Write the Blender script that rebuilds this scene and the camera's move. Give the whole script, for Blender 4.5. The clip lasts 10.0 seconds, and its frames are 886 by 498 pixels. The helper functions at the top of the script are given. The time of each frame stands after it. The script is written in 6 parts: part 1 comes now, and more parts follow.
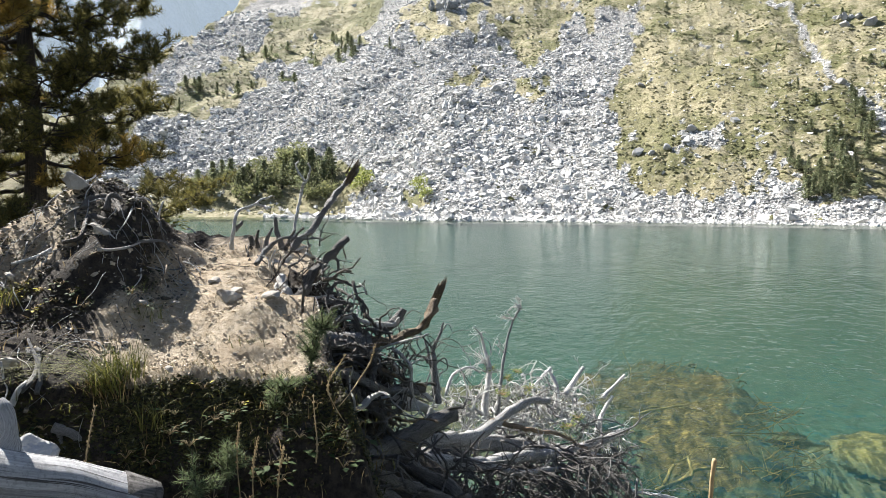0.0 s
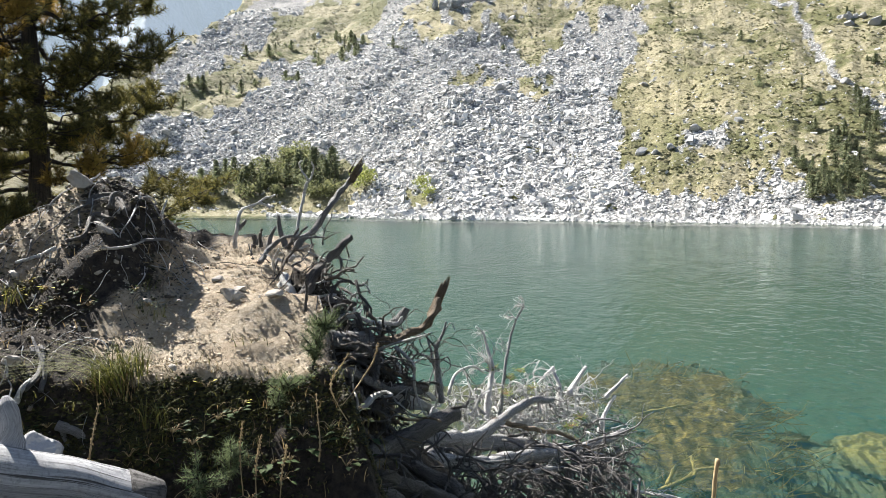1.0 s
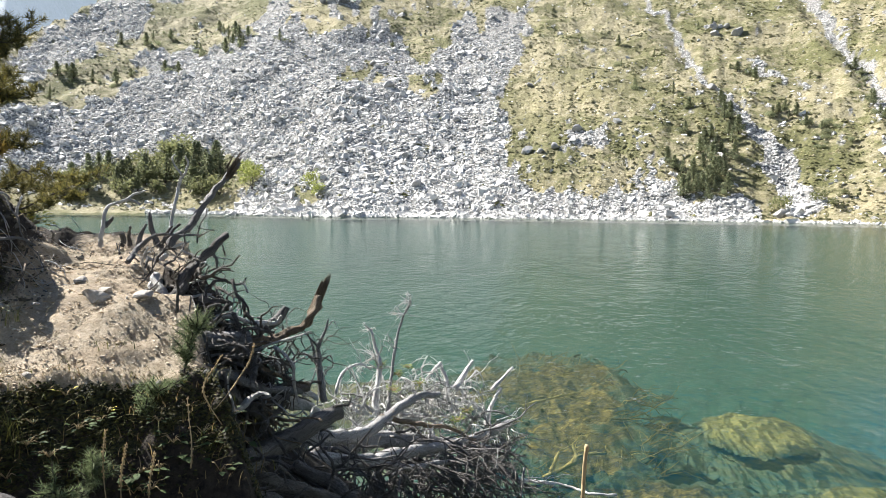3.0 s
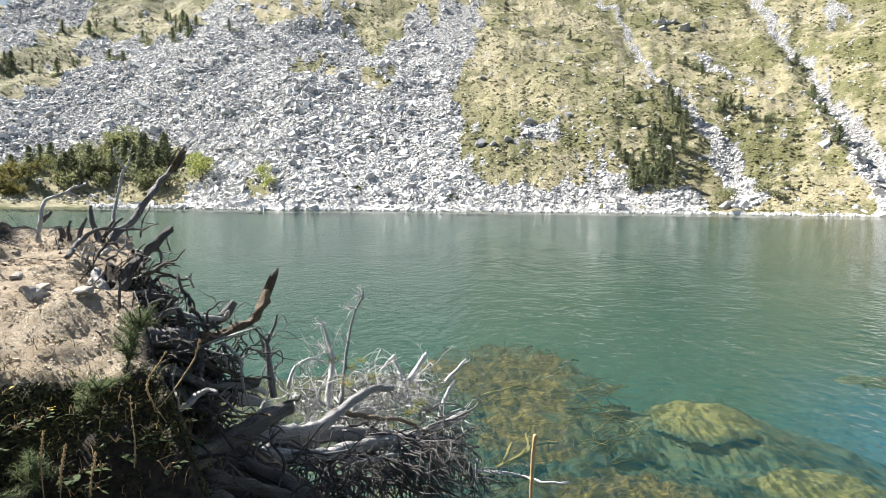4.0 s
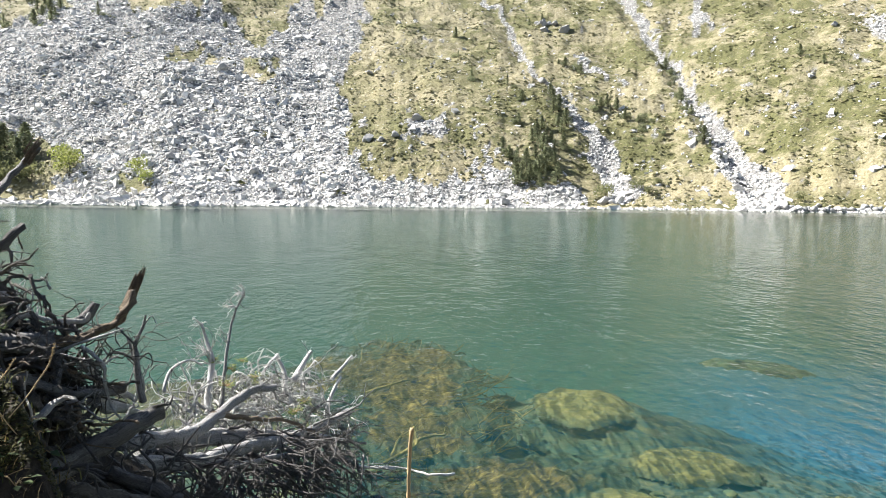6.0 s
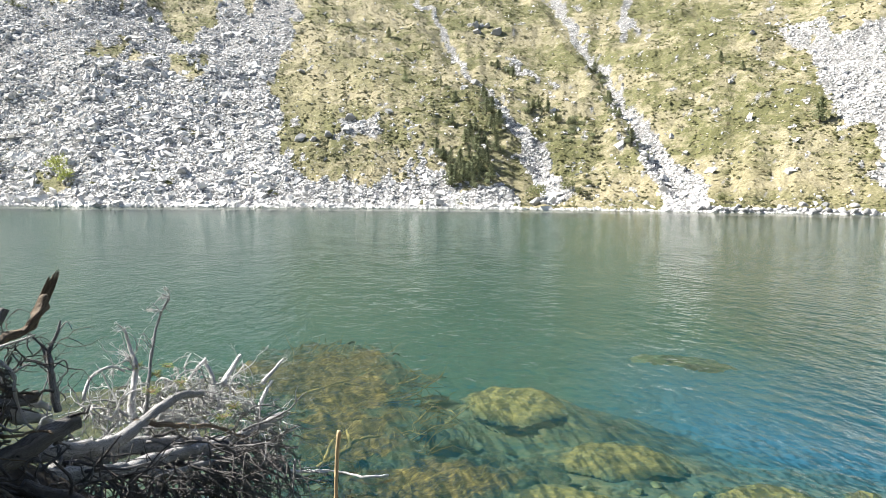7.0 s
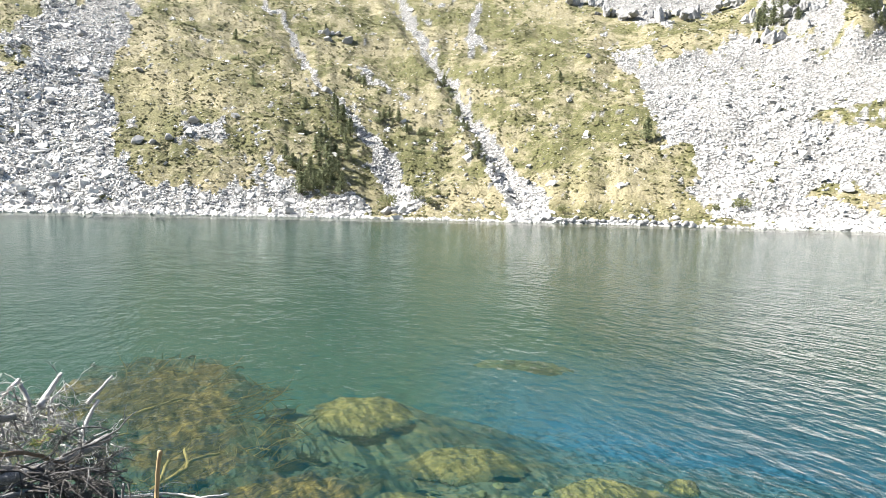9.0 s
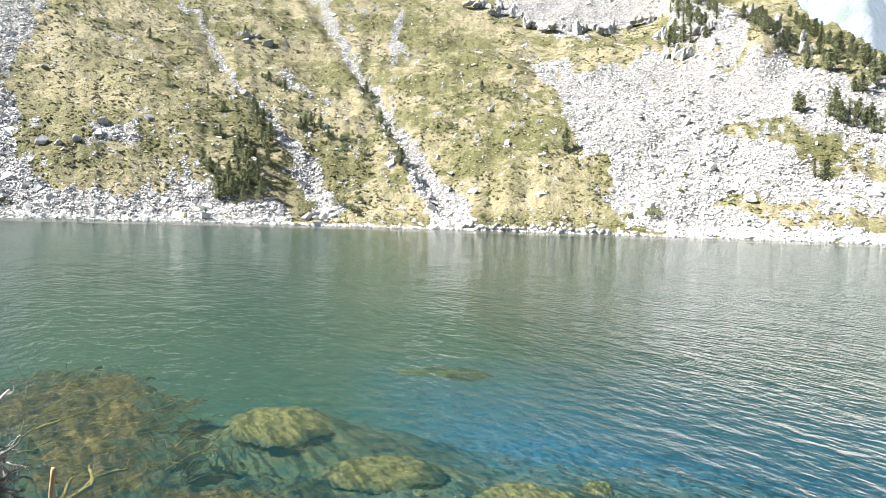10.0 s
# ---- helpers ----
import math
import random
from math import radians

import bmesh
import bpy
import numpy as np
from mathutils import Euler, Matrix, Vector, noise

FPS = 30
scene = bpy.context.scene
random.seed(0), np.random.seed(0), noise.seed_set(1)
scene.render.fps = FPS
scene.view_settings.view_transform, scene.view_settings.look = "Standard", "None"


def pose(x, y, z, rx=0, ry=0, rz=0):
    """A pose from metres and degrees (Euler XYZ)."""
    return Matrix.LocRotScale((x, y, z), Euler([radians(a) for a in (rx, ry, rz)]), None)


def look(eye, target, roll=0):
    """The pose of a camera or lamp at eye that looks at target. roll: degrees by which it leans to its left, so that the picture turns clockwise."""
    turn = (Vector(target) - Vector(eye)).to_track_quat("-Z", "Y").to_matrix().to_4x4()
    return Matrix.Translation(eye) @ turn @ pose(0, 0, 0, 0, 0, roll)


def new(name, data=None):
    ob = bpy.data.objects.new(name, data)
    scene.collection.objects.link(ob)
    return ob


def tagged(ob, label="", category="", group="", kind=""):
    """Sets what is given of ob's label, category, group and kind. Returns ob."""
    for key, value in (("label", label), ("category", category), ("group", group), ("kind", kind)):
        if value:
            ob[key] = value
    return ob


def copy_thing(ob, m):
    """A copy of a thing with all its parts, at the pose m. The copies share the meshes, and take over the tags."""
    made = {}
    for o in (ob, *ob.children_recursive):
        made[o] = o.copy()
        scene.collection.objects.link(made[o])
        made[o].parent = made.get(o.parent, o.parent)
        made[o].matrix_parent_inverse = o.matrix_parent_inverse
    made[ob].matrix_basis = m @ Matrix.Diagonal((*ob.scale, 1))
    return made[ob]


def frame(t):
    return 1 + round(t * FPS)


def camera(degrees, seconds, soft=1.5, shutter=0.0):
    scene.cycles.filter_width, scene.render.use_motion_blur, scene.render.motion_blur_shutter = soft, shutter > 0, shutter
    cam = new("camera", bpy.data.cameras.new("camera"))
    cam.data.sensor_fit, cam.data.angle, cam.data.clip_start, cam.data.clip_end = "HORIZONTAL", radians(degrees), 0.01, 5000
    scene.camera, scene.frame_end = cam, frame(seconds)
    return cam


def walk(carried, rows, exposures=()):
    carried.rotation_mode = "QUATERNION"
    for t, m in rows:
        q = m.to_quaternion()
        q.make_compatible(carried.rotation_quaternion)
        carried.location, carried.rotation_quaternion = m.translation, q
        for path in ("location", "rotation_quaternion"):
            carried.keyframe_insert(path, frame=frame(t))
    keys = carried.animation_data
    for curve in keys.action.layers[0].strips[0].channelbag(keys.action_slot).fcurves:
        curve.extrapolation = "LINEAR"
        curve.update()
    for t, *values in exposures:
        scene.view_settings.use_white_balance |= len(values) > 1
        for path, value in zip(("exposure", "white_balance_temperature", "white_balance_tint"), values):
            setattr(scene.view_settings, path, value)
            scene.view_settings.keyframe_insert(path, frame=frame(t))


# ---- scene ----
cam = camera(63.3, 10.0, soft=0.75)
walk(cam, [
    (0.0, pose(-0.000, 0.000, 3.60, 86.70, -0.25, 0.00)),
    (0.5, pose(-0.001, -0.000, 3.60, 86.54, -0.20, 0.13)),
    (1.0, pose(-0.001, -0.000, 3.60, 86.63, -0.36, 0.24)),
    (1.5, pose(0.005, -0.000, 3.60, 86.67, -0.30, -0.87)),
    (2.0, pose(0.016, -0.000, 3.60, 86.57, -0.48, -3.09)),
    (2.5, pose(0.031, -0.002, 3.60, 86.59, -0.51, -5.97)),
    (4.0, pose(0.063, -0.007, 3.60, 85.90, -0.31, -12.10)),
    (4.5, pose(0.072, -0.009, 3.60, 85.63, -0.31, -13.79)),
    (5.0, pose(0.082, -0.012, 3.60, 85.38, -0.36, -15.93)),
    (5.5, pose(0.095, -0.015, 3.60, 85.47, -0.45, -18.40)),
    (7.0, pose(0.132, -0.031, 3.60, 85.68, -0.45, -26.19)),
    (7.5, pose(0.145, -0.037, 3.60, 85.77, -0.76, -28.84)),
    (8.0, pose(0.158, -0.045, 3.60, 85.89, -0.74, -31.68)),
    (8.5, pose(0.171, -0.054, 3.60, 86.18, -1.21, -34.82)),
    (9.0, pose(0.185, -0.064, 3.60, 86.58, -1.28, -37.98)),
    (9.5, pose(0.197, -0.074, 3.60, 86.91, -1.73, -41.17)),
    (10.0, pose(0.209, -0.085, 3.60, 87.28, -1.72, -44.15)),
], exposures=[(0.0, 2.02), (10.0, 2.02)])

# ---- daylight: clear autumn sky, sun low on the far left ----
SUN_AZ, SUN_EL = -51.0, 43.0
world = bpy.data.worlds.new("sky")
scene.world = world
world.use_nodes = True
wn = world.node_tree.nodes
sky = wn.new("ShaderNodeTexSky")
sky.sky_type = "NISHITA"
sky.sun_disc = False
sky.sun_elevation, sky.sun_rotation = radians(SUN_EL), radians(SUN_AZ)
sky.altitude, sky.air_density, sky.dust_density, sky.ozone_density = 2000, 1.0, 0.6, 1.0
wn["Background"].inputs["Strength"].default_value = 0.05
world.node_tree.links.new(sky.outputs[0], wn["Background"].inputs[0])
sun = new("sun", bpy.data.lights.new("sun", "SUN"))
sun.data.energy, sun.data.angle, sun.data.color = 5.0, radians(0.53), (1.0, 0.96, 0.90)
SUN_DIR = Vector((math.sin(radians(SUN_AZ)) * math.cos(radians(SUN_EL)),
                  math.cos(radians(SUN_AZ)) * math.cos(radians(SUN_EL)), math.sin(radians(SUN_EL))))
sun.matrix_world = look(SUN_DIR * 300, (0, 0, 0))
EYE_Z = 3.6

# ---- materials ----


class Mat:
    """A small builder for node materials."""

    def __init__(self, name, rough=0.8, coord="Object"):
        self.m = bpy.data.materials.new(name)
        self.m.use_nodes = True
        self.t = self.m.node_tree
        self.b = self.t.nodes["Principled BSDF"]
        self.b.inputs["Roughness"].default_value = rough
        self.b.inputs["Specular IOR Level"].default_value = 0.3
        self.co = self.node("ShaderNodeTexCoord").outputs[coord]

    def node(self, kind, **values):
        n = self.t.nodes.new(kind)
        for k, v in values.items():
            n.inputs[k.replace("_", " ")].default_value = v
        return n

    def link(self, a, b):
        self.t.links.new(a, b)

    def noise(self, scale, detail=5, rough=0.6, stretch=None, kind="ShaderNodeTexNoise"):
        src = self.co
        if stretch:
            mp = self.node("ShaderNodeMapping", Scale=stretch)
            self.link(src, mp.inputs[0])
            src = mp.outputs[0]
        n = self.node(kind, Scale=scale)
        if kind == "ShaderNodeTexNoise":
            n.inputs["Detail"].default_value, n.inputs["Roughness"].default_value = detail, rough
            out = n.outputs["Fac"]
        else:
            out = n.outputs["Distance"]
        self.link(src, n.inputs["Vector"])
        return out

    def ramp(self, fac, stops):
        r = self.node("ShaderNodeValToRGB")
        el = r.color_ramp.elements
        while len(el) < len(stops):
            el.new(0.5)
        for e, (p, c) in zip(el, stops):
            e.position = p
            e.color = (*c, 1) if not isinstance(c, (int, float)) else (c, c, c, 1)
        self.link(fac, r.inputs[0])
        return r.outputs[0]

    def mix(self, fac, a, b, how="MIX"):
        n = self.node("ShaderNodeMix")
        n.data_type, n.blend_type = "RGBA", how
        for s, v in ((n.inputs[0], fac), (n.inputs[6], a), (n.inputs[7], b)):
            if isinstance(v, tuple):
                s.default_value = (*v, 1)
            elif isinstance(v, (int, float)):
                s.default_value = v
            else:
                self.link(v, s)
        return n.outputs[2]

    def math(self, how, a, b=0.0):
        n = self.node("ShaderNodeMath")
        n.operation = how
        for s, v in ((n.inputs[0], a), (n.inputs[1], b)):
            if isinstance(v, (int, float)):
                s.default_value = v
            else:
                self.link(v, s)
        return n.outputs[0]

    def attr(self, name):
        n = self.node("ShaderNodeAttribute")
        n.attribute_name = name
        return n.outputs["Fac"]

    def island(self):
        return self.node("ShaderNodeNewGeometry").outputs["Random Per Island"]

    def each(self):
        return self.node("ShaderNodeObjectInfo").outputs["Random"]

    def color(self, c):
        self.link(c, self.b.inputs["Base Color"])

    def bump(self, h, strength=0.5, distance=0.05):
        n = self.node("ShaderNodeBump", Strength=strength, Distance=distance)
        self.link(h, n.inputs["Height"])
        self.link(n.outputs[0], self.b.inputs["Normal"])

    def translucent(self, color, amount):
        """Leaves let part of the light through."""
        tr = self.node("ShaderNodeBsdfTranslucent")
        self.link(color, tr.inputs[0])
        mx = self.node("ShaderNodeMixShader", Fac=amount)
        self.link(self.b.outputs[0], mx.inputs[1])
        self.link(tr.outputs[0], mx.inputs[2])
        self.link(mx.outputs[0], self.t.nodes["Material Output"].inputs[0])


def rock_material(name, dark, light, scale, random_by="island", lichen=0.25):
    k = Mat(name, 0.85)
    a = k.ramp(k.noise(scale, 8, 0.65), [(0.3, dark), (0.7, light)])
    r = k.island() if random_by == "island" else k.each()
    tint = k.ramp(r, [(0.0, 0.70), (0.5, 0.92), (1.0, 1.08)])
    a = k.mix(1.0, a, tint, "MULTIPLY")
    spots = k.ramp(k.noise(scale * 2.3, 6, 0.7), [(0.52, 0.0), (0.66, 1.0)])
    a = k.mix(k.math("MULTIPLY", spots, lichen), a, (0.10, 0.10, 0.075))
    k.color(a)
    k.bump(k.noise(scale * 4, 6, 0.7), 0.5, 0.15 / scale)
    return k.m


SCREE = rock_material("granite_scree", (0.38, 0.375, 0.36), (0.62, 0.61, 0.585), 0.6)
BOULDER = rock_material("granite_boulder", (0.19, 0.19, 0.19), (0.38, 0.378, 0.37), 0.5, "each", 0.35)
NEAR_STONE = rock_material("granite_stone", (0.20, 0.18, 0.155), (0.42, 0.39, 0.345), 9, "each", 0.2)


def slope_material():
    k = Mat("mountainside", 0.95)
    big = k.noise(0.035, 4, 0.6)
    mid = k.noise(0.22, 6, 0.65)
    fine = k.noise(1.4, 6, 0.7)
    straw = k.mix(k.ramp(fine, [(0.35, 0.0), (0.65, 1.0)]), (0.155, 0.139, 0.077), (0.290, 0.259, 0.166))
    green = k.mix(k.ramp(fine, [(0.35, 0.0), (0.62, 1.0)]), (0.055, 0.060, 0.020), (0.128, 0.124, 0.050))
    g = k.mix(k.ramp(k.math("ADD", k.math("MULTIPLY", big, 0.55), k.math("MULTIPLY", mid, 0.45)),
                     [(0.47, 1.0), (0.55, 0.0)]), straw, green)
    g = k.mix(k.math("MULTIPLY", k.attr("gold"), 0.6), g,
              k.mix(k.ramp(fine, [(0.35, 0.0), (0.65, 1.0)]), (0.195, 0.166, 0.087), (0.33, 0.292, 0.187)))
    g = k.mix(k.ramp(k.noise(0.5, 6, 0.75), [(0.60, 0.0), (0.66, 0.5)]), g, (0.40, 0.39, 0.36))
    # ground under the scree, darkened to paint in shadowed gaps between blocks
    rock = k.mix(k.ramp(k.noise(0.9, 7, 0.75), [(0.38, 0.0), (0.62, 1.0)]), (0.085, 0.083, 0.08), (0.30, 0.295, 0.28))
    g = k.mix(k.attr("rock"), g, rock)
    k.color(g)
    k.bump(k.noise(0.8, 8, 0.75), 0.9, 0.9)
    return k.m


SLOPE = slope_material()


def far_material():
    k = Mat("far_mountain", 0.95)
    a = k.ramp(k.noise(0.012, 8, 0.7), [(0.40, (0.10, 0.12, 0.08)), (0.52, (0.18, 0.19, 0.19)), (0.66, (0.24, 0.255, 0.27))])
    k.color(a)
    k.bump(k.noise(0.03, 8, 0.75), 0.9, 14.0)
    k.b.inputs["Emission Color"].default_value = (0.56, 0.68, 0.82, 1)  # bluish glow stands in for the haze over this far backdrop
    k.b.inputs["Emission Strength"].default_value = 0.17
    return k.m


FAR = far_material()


def shrub_material(name, lo, hi, amount=0.3):
    k = Mat(name, 0.75)
    c = k.mix(k.island(), lo, hi)
    c = k.mix(1.0, c, k.ramp(k.each(), [(0.0, 0.75), (1.0, 1.15)]), "MULTIPLY")
    k.color(c)
    k.translucent(c, amount)
    return k.m


FAR_NEEDLES = shrub_material("mountain_pine_needles", (0.115, 0.14, 0.078), (0.28, 0.295, 0.168), 0.5)
FAR_LEAVES = shrub_material("willow_leaves", (0.11, 0.125, 0.058), (0.26, 0.265, 0.125), 0.4)
FAR_YELLOW = shrub_material("birch_leaves", (0.20, 0.24, 0.06), (0.34, 0.36, 0.11), 0.4)
HEATH = shrub_material("heath_tufts", (0.065, 0.070, 0.026), (0.165, 0.155, 0.064), 0.25)
STRAW = shrub_material("dry_grass_tufts", (0.17, 0.150, 0.076), (0.33, 0.295, 0.178), 0.25)
NEEDLES = shrub_material("pine_needles", (0.035, 0.042, 0.016), (0.20, 0.17, 0.05), 0.4)
# yellow copy of the needles, painted for tufts that catch the sun
NEEDLES_SUNLIT = shrub_material("yellowing_pine_needles", (0.20, 0.15, 0.03), (0.40, 0.26, 0.07), 0.4)
SPRIG = shrub_material("young_pine_needles", (0.055, 0.080, 0.038), (0.20, 0.235, 0.115), 0.35)
GRASS = shrub_material("sedge_blades", (0.028, 0.038, 0.009), (0.14, 0.135, 0.034), 0.3)
GRASS_DRY = shrub_material("dry_sedge_blades", (0.085, 0.058, 0.025), (0.27, 0.20, 0.095), 0.35)
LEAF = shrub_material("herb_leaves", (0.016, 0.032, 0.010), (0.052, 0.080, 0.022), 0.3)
SHOOT = shrub_material("fresh_shoot_leaves", (0.06, 0.085, 0.022), (0.20, 0.22, 0.065), 0.4)
LEAF_YELLOW = shrub_material("yellowed_leaves", (0.30, 0.27, 0.04), (0.48, 0.42, 0.08), 0.4)
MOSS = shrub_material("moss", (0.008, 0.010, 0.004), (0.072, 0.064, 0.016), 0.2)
WEED = shrub_material("water_weed", (0.05, 0.040, 0.011), (0.19, 0.145, 0.038), 0.3)
STALK = shrub_material("dry_stalks", (0.24, 0.17, 0.09), (0.42, 0.32, 0.18), 0.2)


def wood_material(name, dark, light, grain=14.0, rough=0.75, crack=0.5, fleck=0.55):
    k = Mat(name, rough, "Generated")
    k.co = k.node("ShaderNodeUVMap").outputs[0]
    a = k.ramp(k.noise(grain, 7, 0.7, (6.0, 0.35, 1.0)), [(0.30, dark), (0.62, light)])
    tone = k.ramp(k.noise(2.2, 4, 0.6), [(0.35, 0.62), (0.65, 1.05)])
    a = k.mix(1.0, a, tone, "MULTIPLY")
    a = k.mix(1.0, a, k.ramp(k.island(), [(0.0, 0.75), (1.0, 1.08)]), "MULTIPLY")
    cracks = k.ramp(k.noise(grain * 0.8, 3, 0.6, (9.0, 0.22, 1.0)), [(0.36, 1.0), (0.42, 0.0)])
    a = k.mix(k.math("MULTIPLY", cracks, crack), a, (0.035, 0.03, 0.026))
    flecks = k.ramp(k.noise(24.0, 5, 0.7, (1.2, 2.2, 1.0)), [(0.50, 0.0), (0.60, 1.0)])
    a = k.mix(k.math("MULTIPLY", flecks, fleck), a, tuple(0.35 * q for q in dark))
    k.color(a)
    k.bump(k.noise(grain, 8, 0.8, (5.0, 1.4, 1.0)), 1.0, 0.022)
    return k.m


SILVERWOOD = wood_material("silvery_bough_wood", (0.14, 0.135, 0.135), (0.60, 0.59, 0.58), crack=0.7, fleck=0.75)
GREYWOOD = wood_material("weathered_grey_wood", (0.08, 0.077, 0.077), (0.38, 0.37, 0.365))
WHITEWOOD = wood_material("bleached_wood", (0.56, 0.545, 0.53), (0.86, 0.84, 0.81), crack=0.2, fleck=0.1)
BROWNWOOD = wood_material("broken_brown_wood", (0.045, 0.032, 0.023), (0.40, 0.30, 0.20))
BARK = wood_material("dark_pine_bark", (0.022, 0.018, 0.015), (0.10, 0.08, 0.065), 9.0, 0.9)
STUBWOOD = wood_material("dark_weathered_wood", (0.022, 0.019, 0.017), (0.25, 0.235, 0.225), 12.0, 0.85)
ROOTWOOD = wood_material("root_wood", (0.06, 0.05, 0.042), (0.25, 0.22, 0.19))
SUNKWOOD = wood_material("algae_covered_wood", (0.20, 0.15, 0.04), (0.46, 0.37, 0.13))
LOGWOOD = wood_material("silvery_log_wood", (0.32, 0.32, 0.335), (0.74, 0.74, 0.755), 10.0, 0.75, 0.9, 0.35)


def soil_material():
    k = Mat("bank_soil", 0.95)
    f = k.noise(30, 8, 0.75)
    sand = k.mix(k.ramp(f, [(0.35, 0.0), (0.65, 1.0)]), (0.33, 0.26, 0.17), (0.66, 0.56, 0.43))
    sand = k.mix(k.ramp(k.noise(4, 4), [(0.4, 0.0), (0.65, 0.5)]), sand, (0.44, 0.33, 0.22))
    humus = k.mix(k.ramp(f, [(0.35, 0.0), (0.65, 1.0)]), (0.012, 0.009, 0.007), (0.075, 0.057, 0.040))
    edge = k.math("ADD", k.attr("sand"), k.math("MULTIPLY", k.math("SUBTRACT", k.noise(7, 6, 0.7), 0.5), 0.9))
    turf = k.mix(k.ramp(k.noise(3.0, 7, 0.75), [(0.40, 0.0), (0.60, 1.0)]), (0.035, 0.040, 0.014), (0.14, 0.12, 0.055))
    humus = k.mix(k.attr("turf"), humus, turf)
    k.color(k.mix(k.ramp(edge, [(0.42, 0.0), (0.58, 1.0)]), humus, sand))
    k.bump(k.noise(38, 9, 0.85), 1.0, 0.07)
    return k.m


SOIL = soil_material()


def bed_material():
    k = Mat("lake_bed", 0.9)
    # the water's own teal and its dimming with depth are painted in here
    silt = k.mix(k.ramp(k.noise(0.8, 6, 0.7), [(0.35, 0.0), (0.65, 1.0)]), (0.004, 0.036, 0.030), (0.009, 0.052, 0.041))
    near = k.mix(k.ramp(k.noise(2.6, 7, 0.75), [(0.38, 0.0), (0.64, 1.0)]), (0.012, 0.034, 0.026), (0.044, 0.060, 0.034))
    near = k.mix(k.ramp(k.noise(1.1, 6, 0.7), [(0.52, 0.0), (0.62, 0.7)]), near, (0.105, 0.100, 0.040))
    # blue of the mirrored sky, painted into the bed off the bank
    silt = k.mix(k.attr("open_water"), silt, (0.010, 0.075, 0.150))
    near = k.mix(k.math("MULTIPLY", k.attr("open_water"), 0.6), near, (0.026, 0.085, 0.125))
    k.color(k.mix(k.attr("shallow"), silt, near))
    return k.m


BED = bed_material()


def weed_bed_material():
    k = Mat("matted_water_weed", 0.9)
    strand = k.noise(6.5, 8, 0.8, (0.45, 1.5, 1.0))
    c = k.ramp(strand, [(0.36, (0.020, 0.017, 0.005)), (0.46, (0.072, 0.052, 0.013)), (0.55, (0.155, 0.115, 0.030)), (0.66, (0.38, 0.295, 0.085))])
    c = k.mix(k.ramp(k.noise(0.8, 5, 0.6), [(0.45, 0.0), (0.60, 0.75)]), c, (0.028, 0.026, 0.010))
    thin = k.math("ADD", k.attr("rim"), k.math("MULTIPLY", k.math("SUBTRACT", k.noise(1.6, 6, 0.75), 0.5), 0.8))
    k.color(k.mix(k.ramp(thin, [(0.45, 0.0), (0.75, 1.0)]), c, (0.028, 0.052, 0.034)))  # silt shows where the mat thins out
    k.bump(strand, 1.0, 0.12)
    return k.m


WEED_BED = weed_bed_material()


def sunk_rock_material():
    k = Mat("algae_covered_rock", 0.9)
    f = k.noise(5.5, 9, 0.8)
    c = k.mix(1.0, k.ramp(f, [(0.36, (0.065, 0.070, 0.026)), (0.5, (0.125, 0.122, 0.042)), (0.64, (0.225, 0.20, 0.068))]),
              k.ramp(k.each(), [(0.0, 0.85), (1.0, 1.1)]), "MULTIPLY")
    thin = k.math("ADD", k.attr("rim"), k.math("MULTIPLY", k.math("SUBTRACT", k.noise(2.2, 7, 0.75), 0.5), 0.9))
    k.color(k.mix(k.ramp(thin, [(0.35, 0.0), (0.85, 1.0)]), c, (0.026, 0.050, 0.034)))  # rim blends to the bed colour, painting in the murk's soft edge
    k.bump(f, 0.8, 0.1)
    return k.m


SUNK = sunk_rock_material()


# rock colour pulled towards the bed to paint in the water's murk
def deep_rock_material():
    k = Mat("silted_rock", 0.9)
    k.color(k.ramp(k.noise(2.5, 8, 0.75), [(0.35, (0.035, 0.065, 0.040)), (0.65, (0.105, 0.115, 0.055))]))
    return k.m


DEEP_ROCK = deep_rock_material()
# fainter copy for greater depth, the murk again put into the colour
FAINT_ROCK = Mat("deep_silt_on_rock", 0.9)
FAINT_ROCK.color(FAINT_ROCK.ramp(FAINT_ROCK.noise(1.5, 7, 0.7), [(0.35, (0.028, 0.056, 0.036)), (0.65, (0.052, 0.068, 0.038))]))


WAVE_TURN = -20.0  # turns the crests square to the wind


